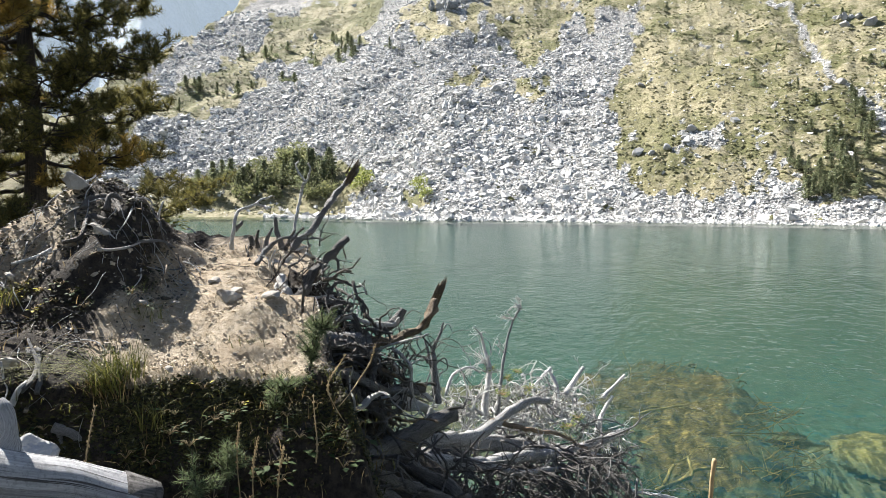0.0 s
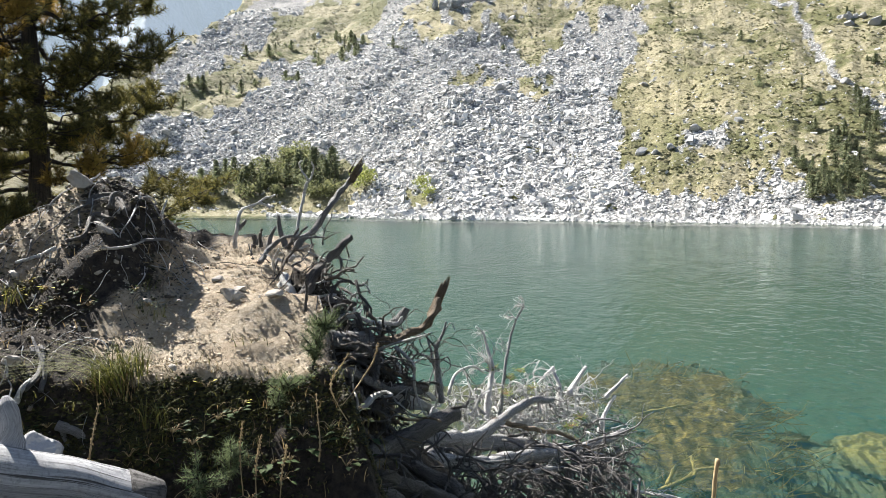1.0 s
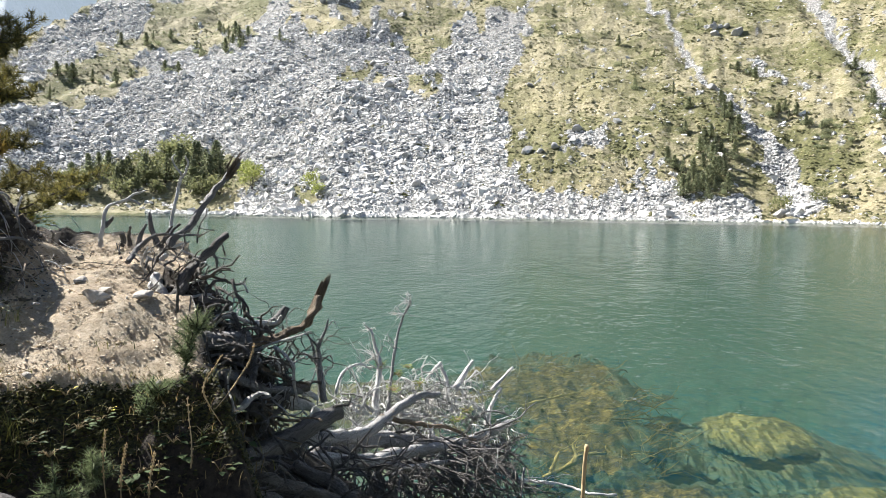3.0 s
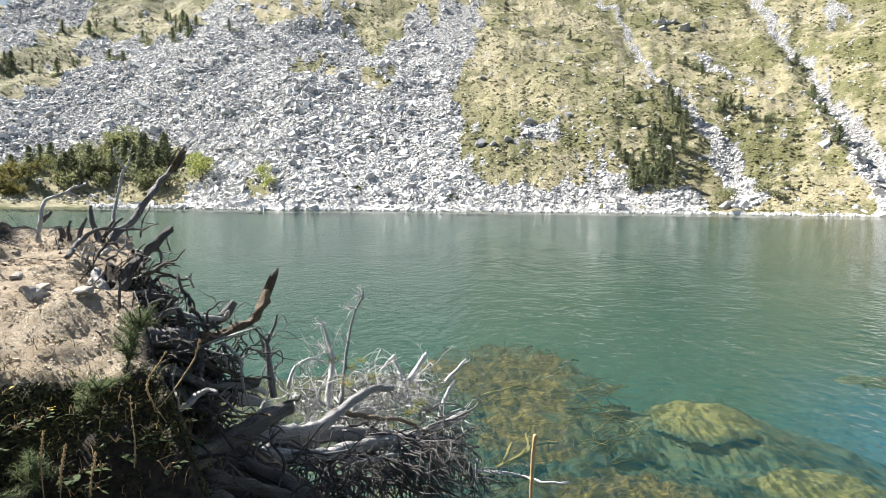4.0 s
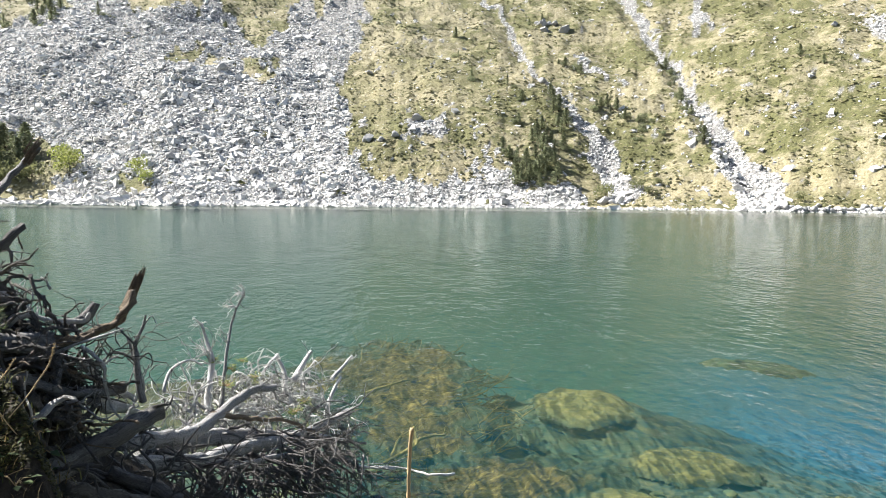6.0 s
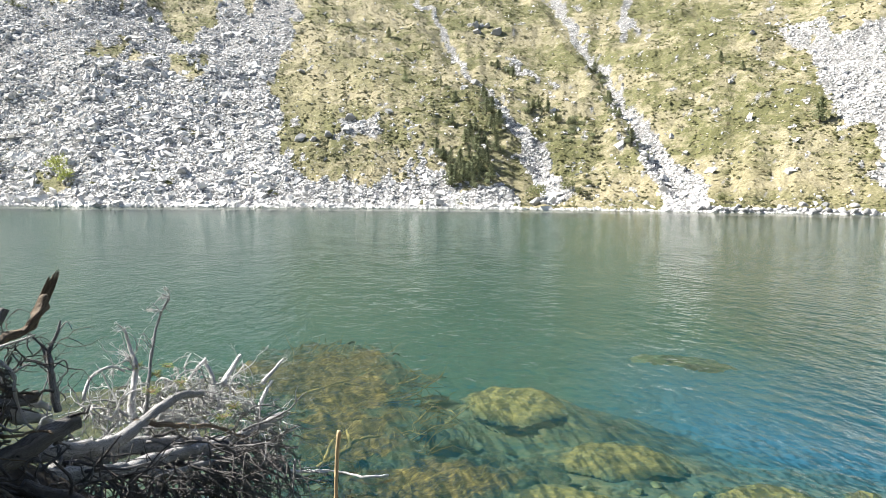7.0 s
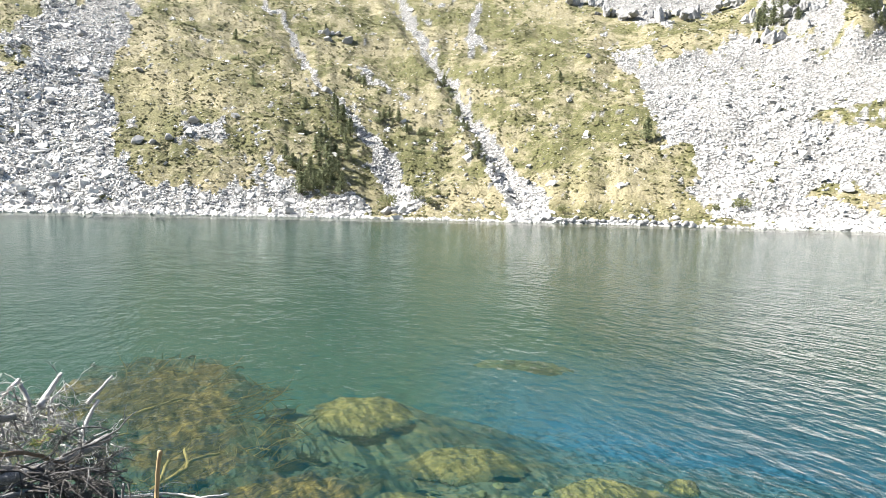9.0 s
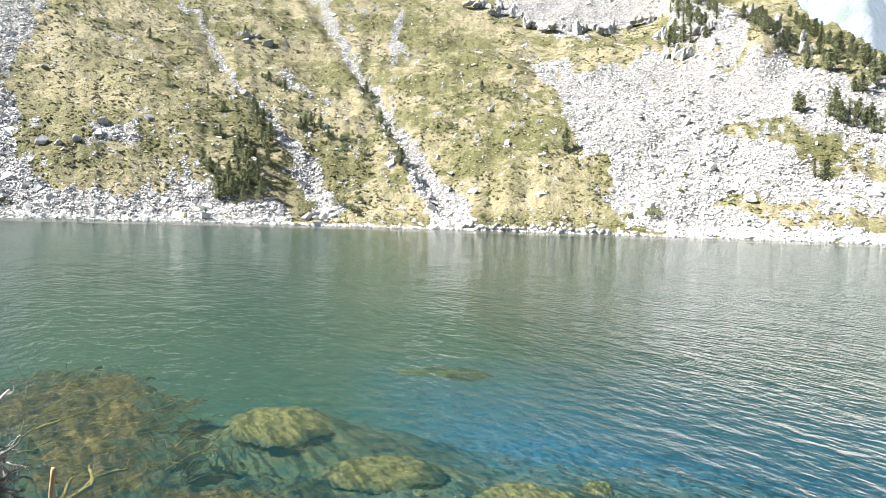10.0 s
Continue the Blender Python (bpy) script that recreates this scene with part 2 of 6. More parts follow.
def water_material():
    k = Mat("lake_water", 0.05)
    k.t.nodes.remove(k.b)
    # the wind freshens away from the sheltered bank
    sep = k.node("ShaderNodeSeparateXYZ")
    k.link(k.co, sep.inputs[0])
    lee = k.math("DIVIDE", k.math("SUBTRACT", sep.outputs[0], k.math("MULTIPLY", sep.outputs[1], 0.75)), 8.0)
    lee = k.math("MINIMUM", k.math("MAXIMUM", lee, 0.0), 1.0)

    far = k.math("MINIMUM", k.math("MAXIMUM", k.math("DIVIDE", k.math("SUBTRACT", sep.outputs[1], 30.0), 90.0), 0.0), 0.7)
    wind = k.math("MAXIMUM", lee, far)

    def bumps(scale, stretch, distance, calm, fresh, before=None, sharp=False, turn=WAVE_TURN):
        """One size of wave; calm and fresh: its height in the lee and in the wind."""
        mp = k.node("ShaderNodeMapping", Rotation=(0, 0, radians(turn)), Scale=tuple(1 / q for q in stretch))
        mp.vector_type = "TEXTURE"
        k.link(k.co, mp.inputs[0])
        n = k.node("ShaderNodeTexNoise", Scale=scale, Detail=2.0, Roughness=0.5)
        k.link(mp.outputs[0], n.inputs["Vector"])
        h = n.outputs["Fac"]
        if sharp:  # peaked crests
            h = k.math("SUBTRACT", 1.0, k.math("MULTIPLY", k.math("ABSOLUTE", k.math("SUBTRACT", h, 0.5)), 2.0))
        b = k.node("ShaderNodeBump", Strength=1.0, Distance=distance)
        k.link(k.math("MULTIPLY", h, k.math("ADD", k.math("MULTIPLY", wind, fresh - calm), calm)), b.inputs["Height"])
        if before is not None:
            k.link(before, b.inputs["Normal"])
        return b.outputs[0]
    n = bumps(0.30, (1.5, 0.6, 1.0), 0.15, 0.75, 1.0)
    n = bumps(0.95, (1.6, 0.75, 1.0), 0.10, 0.55, 0.9, n)
    n = bumps(1.35, (1.6, 0.50, 1.0), 0.06, 0.0, 0.8, n, True, WAVE_TURN - 3)
    n = bumps(2.3, (1.45, 0.8, 1.0), 0.125, 0.48, 0.85, n)
    n = bumps(5.5, (1.4, 0.8, 1.0), 0.030, 0.28, 0.85, n)
    fres = k.node("ShaderNodeFresnel", IOR=1.333)
    k.link(n, fres.inputs["Normal"])
    gloss = k.node("ShaderNodeBsdfGlossy", Roughness=0.05)
    k.link(n, gloss.inputs["Normal"])
    clear = k.node("ShaderNodeBsdfTransparent", Color=(0.93, 0.95, 0.87, 1))
    murk = k.node("ShaderNodeBsdfDiffuse", Color=(0.005, 0.095, 0.085, 1))
    body = k.node("ShaderNodeMixShader", Fac=0.10)
    k.link(clear.outputs[0], body.inputs[1])
    k.link(murk.outputs[0], body.inputs[2])
    out = k.node("ShaderNodeMixShader")
    k.link(k.math("MULTIPLY", fres.outputs[0], k.math("ADD", k.math("MULTIPLY", lee, 0.30), 0.66)), out.inputs[0])  # steep facets hide one another at low angles
    k.link(body.outputs[0], out.inputs[1])
    k.link(gloss.outputs[0], out.inputs[2])
    k.link(out.outputs[0], k.t.nodes["Material Output"].inputs[0])
    return k.m


WATER = water_material()

# ---- mesh helpers ----
rng = np.random.default_rng(7)


class Build:
    """Collects vertices, faces and texture coordinates for one mesh."""

    def __init__(self):
        self.v, self.f, self.uv, self.n = [], [], [], 0

    def add(self, v, f, uv=None):
        v = np.asarray(v, float).reshape(-1, 3)
        self.v.append(v)
        self.uv.append(np.asarray(uv, float).reshape(-1, 2) if uv is not None else np.zeros((len(v), 2)))
        self.f.extend([tuple(int(i) + self.n for i in q) for q in f])
        self.n += len(v)

    def mesh(self, name, mat, smooth=True):
        me = bpy.data.meshes.new(name)
        v = np.concatenate(self.v)
        me.from_pydata(v.tolist(), [], self.f)
        uv = np.concatenate(self.uv)
        lay = me.uv_layers.new(name="UVMap")
        idx = np.zeros(len(me.loops), np.int32)
        me.loops.foreach_get("vertex_index", idx)
        lay.data.foreach_set("uv", uv[idx].ravel())
        me.materials.append(mat)
        me.polygons.foreach_set("use_smooth", [smooth] * len(me.polygons))
        me.update()
        return me


def part(name, build, mat, parent=None, label="", smooth=True, at=None):
    """Links a Build as one mesh object under a thing or a part."""
    ob = new(name, build.mesh(name, mat, smooth) if isinstance(build, Build) else build)
    if at is not None:
        ob.matrix_basis = at
    if parent is not None:
        ob.parent = parent
    return tagged(ob, label) if label else ob


def quick_mesh(name, v, f, mat, smooth=False):
    """A large joined mesh from number arrays; all faces have the same number of corners."""
    me = bpy.data.meshes.new(name)
    v, f = np.asarray(v, np.float32), np.asarray(f, np.int32)
    me.vertices.add(len(v))
    me.vertices.foreach_set("co", v.ravel())
    k = f.shape[1]
    me.loops.add(f.size)
    me.loops.foreach_set("vertex_index", f.ravel())
    me.polygons.add(len(f))
    me.polygons.foreach_set("loop_start", np.arange(0, f.size, k, dtype=np.int32))
    me.polygons.foreach_set("use_smooth", np.full(len(f), smooth))
    me.materials.append(mat)
    me.update(calc_edges=True)
    me.validate()
    return me


def bend(points, steps, wobble=0.0, seed=0):
    """A smooth run through the given points (Catmull-Rom), with a little wobble."""
    p = [Vector(q) for q in points]
    p = [p[0] * 2 - p[1]] + p + [p[-1] * 2 - p[-2]]
    out = []
    for i in range(1, len(p) - 2):
        for j in range(steps):
            t = j / steps
            a, b, c, d = p[i - 1:i + 3]
            out.append(0.5 * (2 * b + (c - a) * t + (2 * a - 5 * b + 4 * c - d) * t * t + (3 * b - a - 3 * c + d) * t ** 3))
    out.append(p[-2])
    if wobble:
        out = [q + noise.noise_vector(q * 9 + Vector((seed, 3, 1))) * wobble for q in out]
    return out


def tube(bu, path, r0, r1, sides=7, knots=0.15, seed=0.0, flat=1.0, power=1.0):
    """A tapered, uneven limb along a path, closed at its ends."""
    n = len(path)
    ring, uv, up = [], [], Vector((0.13, 0.21, 0.97))
    run = 0.0
    for i, c in enumerate(path):
        d = (path[min(i + 1, n - 1)] - path[max(i - 1, 0)])
        d = d.normalized() if d.length > 1e-9 else Vector((0, 0, 1))
        if abs(d.dot(up)) > 0.97:
            up = Vector((0.97, 0.1, 0.2))
        x = d.cross(up).normalized()
        y = d.cross(x).normalized()
        t = (i / max(n - 1, 1)) ** power
        r = r0 + (r1 - r0) * t
        if i:
            run += (c - path[i - 1]).length
        for j in range(sides):
            a = 2 * math.pi * j / sides
            rr = r * (1 + knots * noise.noise(Vector((math.cos(a) * 1.4 + seed, math.sin(a) * 1.4, run / max(r0, 0.004) * 0.35 + seed))) * 1.6)
            ring.append(c + x * (math.cos(a) * rr) + y * (math.sin(a) * rr * flat))
            uv.append((j / sides, run * 1.0 + seed))
    f = []
    for i in range(n - 1):
        for j in range(sides):
            k = (j + 1) % sides
            f.append((i * sides + j, i * sides + k, (i + 1) * sides + k, (i + 1) * sides + j))
    f.append(tuple(range(sides - 1, -1, -1)))
    f.append(tuple((n - 1) * sides + j for j in range(sides)))
    bu.add([tuple(q) for q in ring], f, uv)


ICO = bmesh.new()
bmesh.ops.create_icosphere(ICO, subdivisions=3, radius=1.0)
ICO_V = np.array([tuple(q.co) for q in ICO.verts])
ICO_F = [tuple(q.index for q in f.verts) for f in ICO.faces]
ICO.free()


def stone(size, seed, cuts=9, rough=0.06):
    """An angular block: a ball cut flat by a few planes, then roughened."""
    r = np.random.default_rng(seed)
    v = ICO_V.copy()
    for _ in range(cuts):
        n = r.normal(size=3)
        n /= np.linalg.norm(n)
        h = r.uniform(0.45, 0.8)
        over = np.maximum(v @ n - h, 0)
        v -= over[:, None] * n
    v += np.array([noise.noise(Vector(q * 3.1 + seed)) for q in v])[:, None] * rough * v
    b = Build()
    b.add(v * np.asarray(size), ICO_F, v[:, :2])
    return b


def thing(name, m=None):
    e = new(name)
    e.empty_display_size = 0.2
    if m is not None:
        e.matrix_basis = m
    return e
# ---- the mountainside round the lake, in bearings (degrees from straight ahead) and distances ----


def lattice(ix, iy, seed):
    h = np.sin(ix * 127.1 + iy * 311.7 + seed * 74.7) * 43758.5453
    return h - np.floor(h)


def vnoise(x, y, seed=0):
    x, y = 0.81 * x - 0.59 * y, 0.59 * x + 0.81 * y
    ix, iy = np.floor(x), np.floor(y)
    fx, fy = x - ix, y - iy
    fx, fy = fx * fx * (3 - 2 * fx), fy * fy * (3 - 2 * fy)
    a, b = lattice(ix, iy, seed), lattice(ix + 1, iy, seed)
    c, d = lattice(ix, iy + 1, seed), lattice(ix + 1, iy + 1, seed)
    return (a + (b - a) * fx) * (1 - fy) + (c + (d - c) * fx) * fy - 0.5


def fbm(x, y, octaves=4, seed=0):
    return sum(vnoise(x * 2.03 ** i, y * 2.03 ** i, seed + i) * 0.55 ** i for i in range(octaves))


def shore_distance(az):
    d = np.interp(az, [-180, -120, -80, -60, -40, -20, -12, -6, 0, 18, 31, 45, 60, 76, 90, 110, 140, 180],
                  [30, 30, 45, 140, 275, 262, 245, 218, 200, 190, 187, 182, 183, 190, 190, 120, 30, 30])
    return d + 1.6 * vnoise(az * 0.9, az * 0, 3) + 0.8 * vnoise(az * 3.1, az * 0, 5)


def crest(az):
    """Elevation above which the slope turns over into its ridge."""
    return np.interp(az, [-180, -80, -60, -40, -28, -24.4, -20.6, -17.8, -15.4, -10, -5, 34, 48, 64, 66, 68.5, 70, 72.2, 75.2, 85, 100, 130, 180],
                     [5, 6, 4, 4.5, 6.5, 9.4, 11.9, 13.7, 15.1, 19, 25, 25, 19.5, 19, 18.2, 17, 15.1, 13.7, 11.7, 8, 7, 5, 5])


SLOPE_TAN = 0.56


def base_height(az, s):
    far = np.maximum(s - 5, 0)
    beach = np.where(s < 0, s * 0.25, np.minimum(s, 5) * 0.24)
    lap = np.interp(az, [-30, -20, -6, 0, 30, 34, 47, 60, 80], [14, 14, 8, 0, 0, 9, 12, 6, 10])  # flat strip by the water
    far = np.where(far < lap, far * 0.16, lap * 0.16 + (far - lap) * SLOPE_TAN)
    return beach + far


def seg_distance(px, py, line):
    best = np.full(np.shape(px), 1e9)
    side = np.zeros(np.shape(px))
    for (ax, ay), (bx, by) in zip(line[:-1], line[1:]):
        dx, dy = bx - ax, by - ay
        t = np.clip(((px - ax) * dx + (py - ay) * dy) / (dx * dx + dy * dy), 0, 1)
        qx, qy = px - ax - t * dx, py - ay - t * dy
        d = np.hypot(qx, qy)
        s = np.sign(qx)
        side = np.where(d < best, s, side)
        best = np.minimum(best, d)
    return best, side


GULLY_A = [(23.1, 15.8), (24.2, 14.6), (26.8, 11.1), (29.0, 8.7), (31.3, 6.2), (33.4, 3.6), (34.8, 0.7)]
GULLY_B = [(32.6, 17.0), (35.0, 13.9), (38.1, 10.2), (40.0, 7.0), (42.3, 3.8), (43.7, 1.9), (44.6, 0.1)]
GULLY_C = [(40.1, 15.2), (39.8, 12.3)]
GULLY_D = [(31.2, 10.9), (33.2, 9.0)]


def elevation(az, s):
    r = shore_distance(az) + s
    return np.degrees(np.arctan2(base_height(az, s) - EYE_Z, r))


def ground_height(az, s):
    r = shore_distance(az) + s
    z = base_height(az, s)
    el = np.degrees(np.arctan2(z - EYE_Z, r))
    x, y = r * np.sin(np.radians(az)), r * np.cos(np.radians(az))
    up = np.clip(s / 40, 0, 1)
    z = z + up * (7.0 * fbm(x / 60, y / 60, 3, 11) + 2.2 * fbm(x / 14, y / 14, 3, 21)) + np.clip(s / 6, 0, 1) * 0.8 * fbm(x / 3, y / 3, 3, 31)
    for line, deep, wide, bank in ((GULLY_A, 1.2, 0.7, 0.25), (GULLY_B, 1.6, 0.7, 0.8)):
        d, side = seg_distance(az, el, line)
        k = np.clip(s / 25, 0, 1)
        z = z - k * deep * np.exp(-(d / wide) ** 2) + k * bank * np.exp(-((d * -side - 0.95) / 0.5) ** 2)
    d, side = seg_distance(az, el, [(60.2, 18.0), (63.5, 13.6), (67.5, 11.6)])
    z = z + 11.0 * np.exp(-(d / 1.5) ** 2)
    cap = np.tan(np.radians(crest(az) + 1.3 * vnoise(az * 0.8, az * 0, 8) + 0.5 * vnoise(az * 3.3, az * 0, 9)))
    top = r * cap + EYE_Z
    lower = z > top
    over = np.clip(z - top, 0, None)
    return np.where(lower, top - over * 0.45, z)


def inside(px, py, poly):
    hit = np.zeros(np.shape(px), bool)
    x0, y0 = poly[-1]
    for x1, y1 in poly:
        cross = ((y0 > py) != (y1 > py)) & (px < (x1 - x0) * (py - y0) / (y1 - y0 + 1e-12) + x0)
        hit ^= cross
        x0, y0 = x1, y1
    return hit


SCREE_FIELDS = [
    [(-27.3, 2.6), (-22.6, 5.8), (-16.7, 7.5), (-13.8, 10.1), (-6.4, 12.9), (-4.2, 16.2), (-2.0, 16.2), (-3.6, 13.3), (-1.1, 13.0),
     (3.7, 14.2), (5.1, 13.3), (6.8, 11.2), (9.0, 12.8), (10.3, 14.0), (14.9, 14.6), (14.3, 13.0), (14.0, 9.8), (12.3, 7.3),
     (14.2, 6.2), (13.2, 4.3), (13.7, 2.6), (15.6, 1.1), (17.3, -1.6), (-8.2, -1.6), (-6.5, 1.0), (-5.6, 2.8), (-9.9, 4.0),
     (-16.7, 3.3), (-19.6, 2.4), (-27.3, 1.4)],
    [(-27.3, 3.8), (-20.6, 11.1), (-16.6, 13.8), (-13.3, 15.8), (-9.4, 16.0), (-13.7, 13.0), (-16.6, 10.8), (-19.5, 8.6), (-24.0, 5.8)],
    [(13.9, 1.3), (19.3, 0.8), (23.2, 1.0), (25.0, 3.5), (26.5, 1.4), (27.6, 0.8), (31.0, 1.0), (32.7, -1.6), (14.0, -1.6)],
    [(16.9, 4.5), (18.0, 5.5), (21.3, 5.3), (20.6, 4.3), (18.8, 3.6)],
    [(52.8, 9.0), (50.9, 12.4), (53.8, 12.4), (54.3, 10.3), (56.8, 12.0), (61.7, 12.0), (64.2, 10.9), (69.1, 10.9), (72.3, 10.3),
     (78.4, 8.1), (86.7, 3.9), (88.0, -1.6), (63.9, -1.6), (59.0, -0.2), (56.3, 1.9), (57.1, 3.5), (54.0, 5.2)],
    [(46.3, 16.7), (48.4, 15.5), (50.6, 14.7), (53.2, 14.5), (55.8, 14.2), (58.3, 15.2), (61.2, 15.4), (61.9, 17.5), (46.3, 18.0)],
    [(60.7, 17.6), (64.0, 18.0), (65.0, 14.5), (66.5, 11.5), (64.2, 11.2), (60.9, 12.7)],
    [(-1.1, 17.2), (-0.5, 14.2), (2.0, 14.6), (4.2, 15.6), (4.2, 17.2)],
]
GRASS_HOLES = [
    [(63.8, 1.4), (66.9, 2.5), (69.9, 2.0), (73.5, 1.3), (78.8, 0.2), (77.9, -0.4), (70.0, -0.1)],
    [(64.8, 6.7), (67.8, 7.4), (73.2, 6.3), (77.5, 5.5), (77.6, 4.0), (72.7, 3.6), (69.0, 5.2)],
    [(-3.4, 1.8), (-0.6, 1.9), (-0.4, 0.6), (-3.8, 0.5)],
    [(0.2, 10.2), (2.4, 11.0), (4.6, 10.2), (2.4, 9.4)], [(4.8, 9.3), (7.4, 10.6), (8.0, 9.0), (6.0, 8.2)],
]


def rockiness(az, s, loose=1.0):
    """1 on bare stone, 0 on turf."""
    el = elevation(az, s)
    ja = az + loose * (1.7 * fbm(az * 0.9, el * 0.9, 4, 41))
    je = el + loose * (1.3 * fbm(az * 0.9, el * 0.9, 4, 51))
    out = np.zeros(np.shape(az), bool)
    for poly in SCREE_FIELDS:
        out |= inside(ja, je, poly)
    for poly in GRASS_HOLES:
        out &= ~(inside(ja, je, poly) & (vnoise(az * 2.2, el * 2.2, 71) < 0.22))
    for line, w0, w1 in ((GULLY_A, 0.22, 1.4), (GULLY_B, 0.28, 1.7), (GULLY_C, 0.32, 0.3), (GULLY_D, 0.25, 0.45)):
        d, side = seg_distance(ja * 0.5 + az * 0.5 - 0.25, je * 0.5 + el * 0.5, line)
        out |= d < np.interp(el, [0.5, 4.5, 9], [w1, w1 * 0.35 + w0 * 0.65, w0])
    strip = (s < np.where(az > 32, 0.9, 4.5) + 2.0 * vnoise(az * 3, az * 0, 61)) & (az > -14)
    out |= strip & (az < 90)
    out |= (fbm(az * 1.6, el * 2.4, 3, 81) > 0.50) & (az > -30)
    return out


def goldness(az, s):
    el = elevation(az, s)
    g = np.exp(-((el - 0.9) / 1.1) ** 2) * np.interp(az, [-30, -20, -6, -2, 12, 16, 26, 34, 45, 55, 62, 66, 80], [0.9, 0.9, 0.7, 0, 0, 0.8, 0.5, 0.7, 1, 0.9, 0.4, 0.7, 0.6])
    g = np.maximum(g, np.exp(-((az - 18) / 4.5) ** 2 - ((el - 8.5) / 2.6) ** 2) * 0.9)
    g = np.maximum(g, np.exp(-((az + 1) / 3.5) ** 2 - ((el - 14 - 0.25 * az) / 0.8) ** 2) * 0.9)
    return np.clip(g + 0.5 * fbm(az * 0.8, el * 0.8, 3, 91), 0, 1)


def at_bearing(az, s, lift=0.0):
    az, s = np.asarray(az, float), np.asarray(s, float)
    r = shore_distance(az) + s
    return np.stack([r * np.sin(np.radians(az)), r * np.cos(np.radians(az)), ground_height(az, s) + lift], -1)


S_TABLE = np.concatenate([np.arange(-1, 20, 0.5), np.arange(20, 420, 1.0)])


def up_slope(az, el):
    """How far above the shore a point of that elevation lies."""
    return float(np.interp(el, elevation(np.full(S_TABLE.shape, float(az)), S_TABLE), S_TABLE))


AZ = np.concatenate([np.arange(-180, -34, 4.0), np.arange(-34, 84, 0.17), np.arange(84, 180.1, 4.0)])
SS = np.concatenate([[-3], np.arange(-1.5, 12, 0.75), np.arange(12, 60, 1.1), np.arange(60, 280, 2.2), np.arange(280, 470, 12.0)])
ga, gs = np.meshgrid(AZ, SS)
gv = at_bearing(ga.ravel(), gs.ravel())
na, ns = len(AZ), len(SS)
ii = (np.arange(ns - 1)[:, None] * na + np.arange(na - 1)[None, :]).ravel()
mountain = new("mountainside", quick_mesh("mountainside", gv, np.stack([ii, ii + 1, ii + na + 1, ii + na], -1), SLOPE, True))
for key, values in (("rock", rockiness(ga.ravel(), gs.ravel()).astype(np.float32)), ("gold", goldness(ga.ravel(), gs.ravel()).astype(np.float32))):
    mountain.data.attributes.new(key, "FLOAT", "POINT").data.foreach_set("value", values)
tagged(mountain, "steep mountainside with straw-coloured turf and grey granite scree", "mountainside", kind="structure")

# higher mountains behind the ridges
fa, fr = np.meshgrid(np.arange(-180, 180.1, 0.4), np.arange(0, 1.001, 0.0125))
fz = 10 + fr * np.interp(fa, [-180, 10, 40, 80, 120, 180], [1, 1, 0.78, 0.8, 0.5, 1]) * (470 + 260 * fbm(fa / 14, fa * 0, 4, 14)) + 45 * fbm(fa / 7, fr * 3, 5, 15) + 70 * fbm(fa / 3, fr * 7, 5, 25)
fd = 480 + fr * 700
fv = np.stack([fd * np.sin(np.radians(fa)), fd * np.cos(np.radians(fa)), fz], -1).reshape(-1, 3)
n1 = fa.shape[1]
ii = (np.arange(fa.shape[0] - 1)[:, None] * n1 + np.arange(n1 - 1)[None, :]).ravel()
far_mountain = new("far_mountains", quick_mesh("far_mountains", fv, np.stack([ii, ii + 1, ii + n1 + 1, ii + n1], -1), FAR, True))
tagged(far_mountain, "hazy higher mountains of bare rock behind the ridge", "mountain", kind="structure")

# ---- the lake ----


def bed_depth(x, y):
    d = np.hypot(x, y)
    z = np.interp(d, [0, 6, 9, 12, 16, 24, 40, 80, 400], [0.3, 0.2, -0.45, -1.0, -1.9, -4.5, -8, -11, -12])
    z = np.maximum(z, -0.45 - 0.35 * np.maximum(shore_distance(np.degrees(np.arctan2(x, y))) - d, 0) ** 0.9)
    for rx, ry, reach in ((7.95, 12.45, 1.3), (7.85, 9.0, 1.0), (6.75, 13.7, 0.5)):  # silt banked up round the large rocks
        z = np.maximum(z, -0.92 - 0.40 * np.clip(np.hypot(x - rx, y - ry) - reach, 0, None))
    return z + 0.22 * fbm(x / 1.3, y / 1.3, 3, 17) + 0.25 * fbm(x / 4, y / 4, 2, 27)


ba, br = np.meshgrid(np.arange(-70, 125.1, 0.75), np.concatenate([np.arange(2.5, 30, 0.3), np.arange(30, 170, 6.0), np.arange(170, 280, 2.0)]))
bx, by = br * np.sin(np.radians(ba)), br * np.cos(np.radians(ba))
bz = bed_depth(bx, by)
n1 = ba.shape[1]
ii = (np.arange(ba.shape[0] - 1)[:, None] * n1 + np.arange(n1 - 1)[None, :]).ravel()
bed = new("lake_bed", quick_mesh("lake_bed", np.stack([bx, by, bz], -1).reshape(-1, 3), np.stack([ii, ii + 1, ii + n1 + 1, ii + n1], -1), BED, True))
# mask for the depth tint painted into the bed
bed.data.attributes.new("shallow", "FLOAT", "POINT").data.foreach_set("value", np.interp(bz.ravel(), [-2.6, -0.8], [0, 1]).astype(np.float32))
# mask for the painted sky blue, fading out with distance
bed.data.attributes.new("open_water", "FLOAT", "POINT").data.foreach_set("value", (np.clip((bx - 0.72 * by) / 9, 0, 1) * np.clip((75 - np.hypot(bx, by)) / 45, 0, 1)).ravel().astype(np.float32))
tagged(bed, "silt and pebbles of the lake bed, tinted teal for water depth", "lake bed", kind="structure")
wb = Build()
wb.add([(-420, -60, 0), (420, -60, 0), (420, 420, 0), (-420, 420, 0)], [(0, 1, 2, 3)])
lake = part("water", wb, WATER)
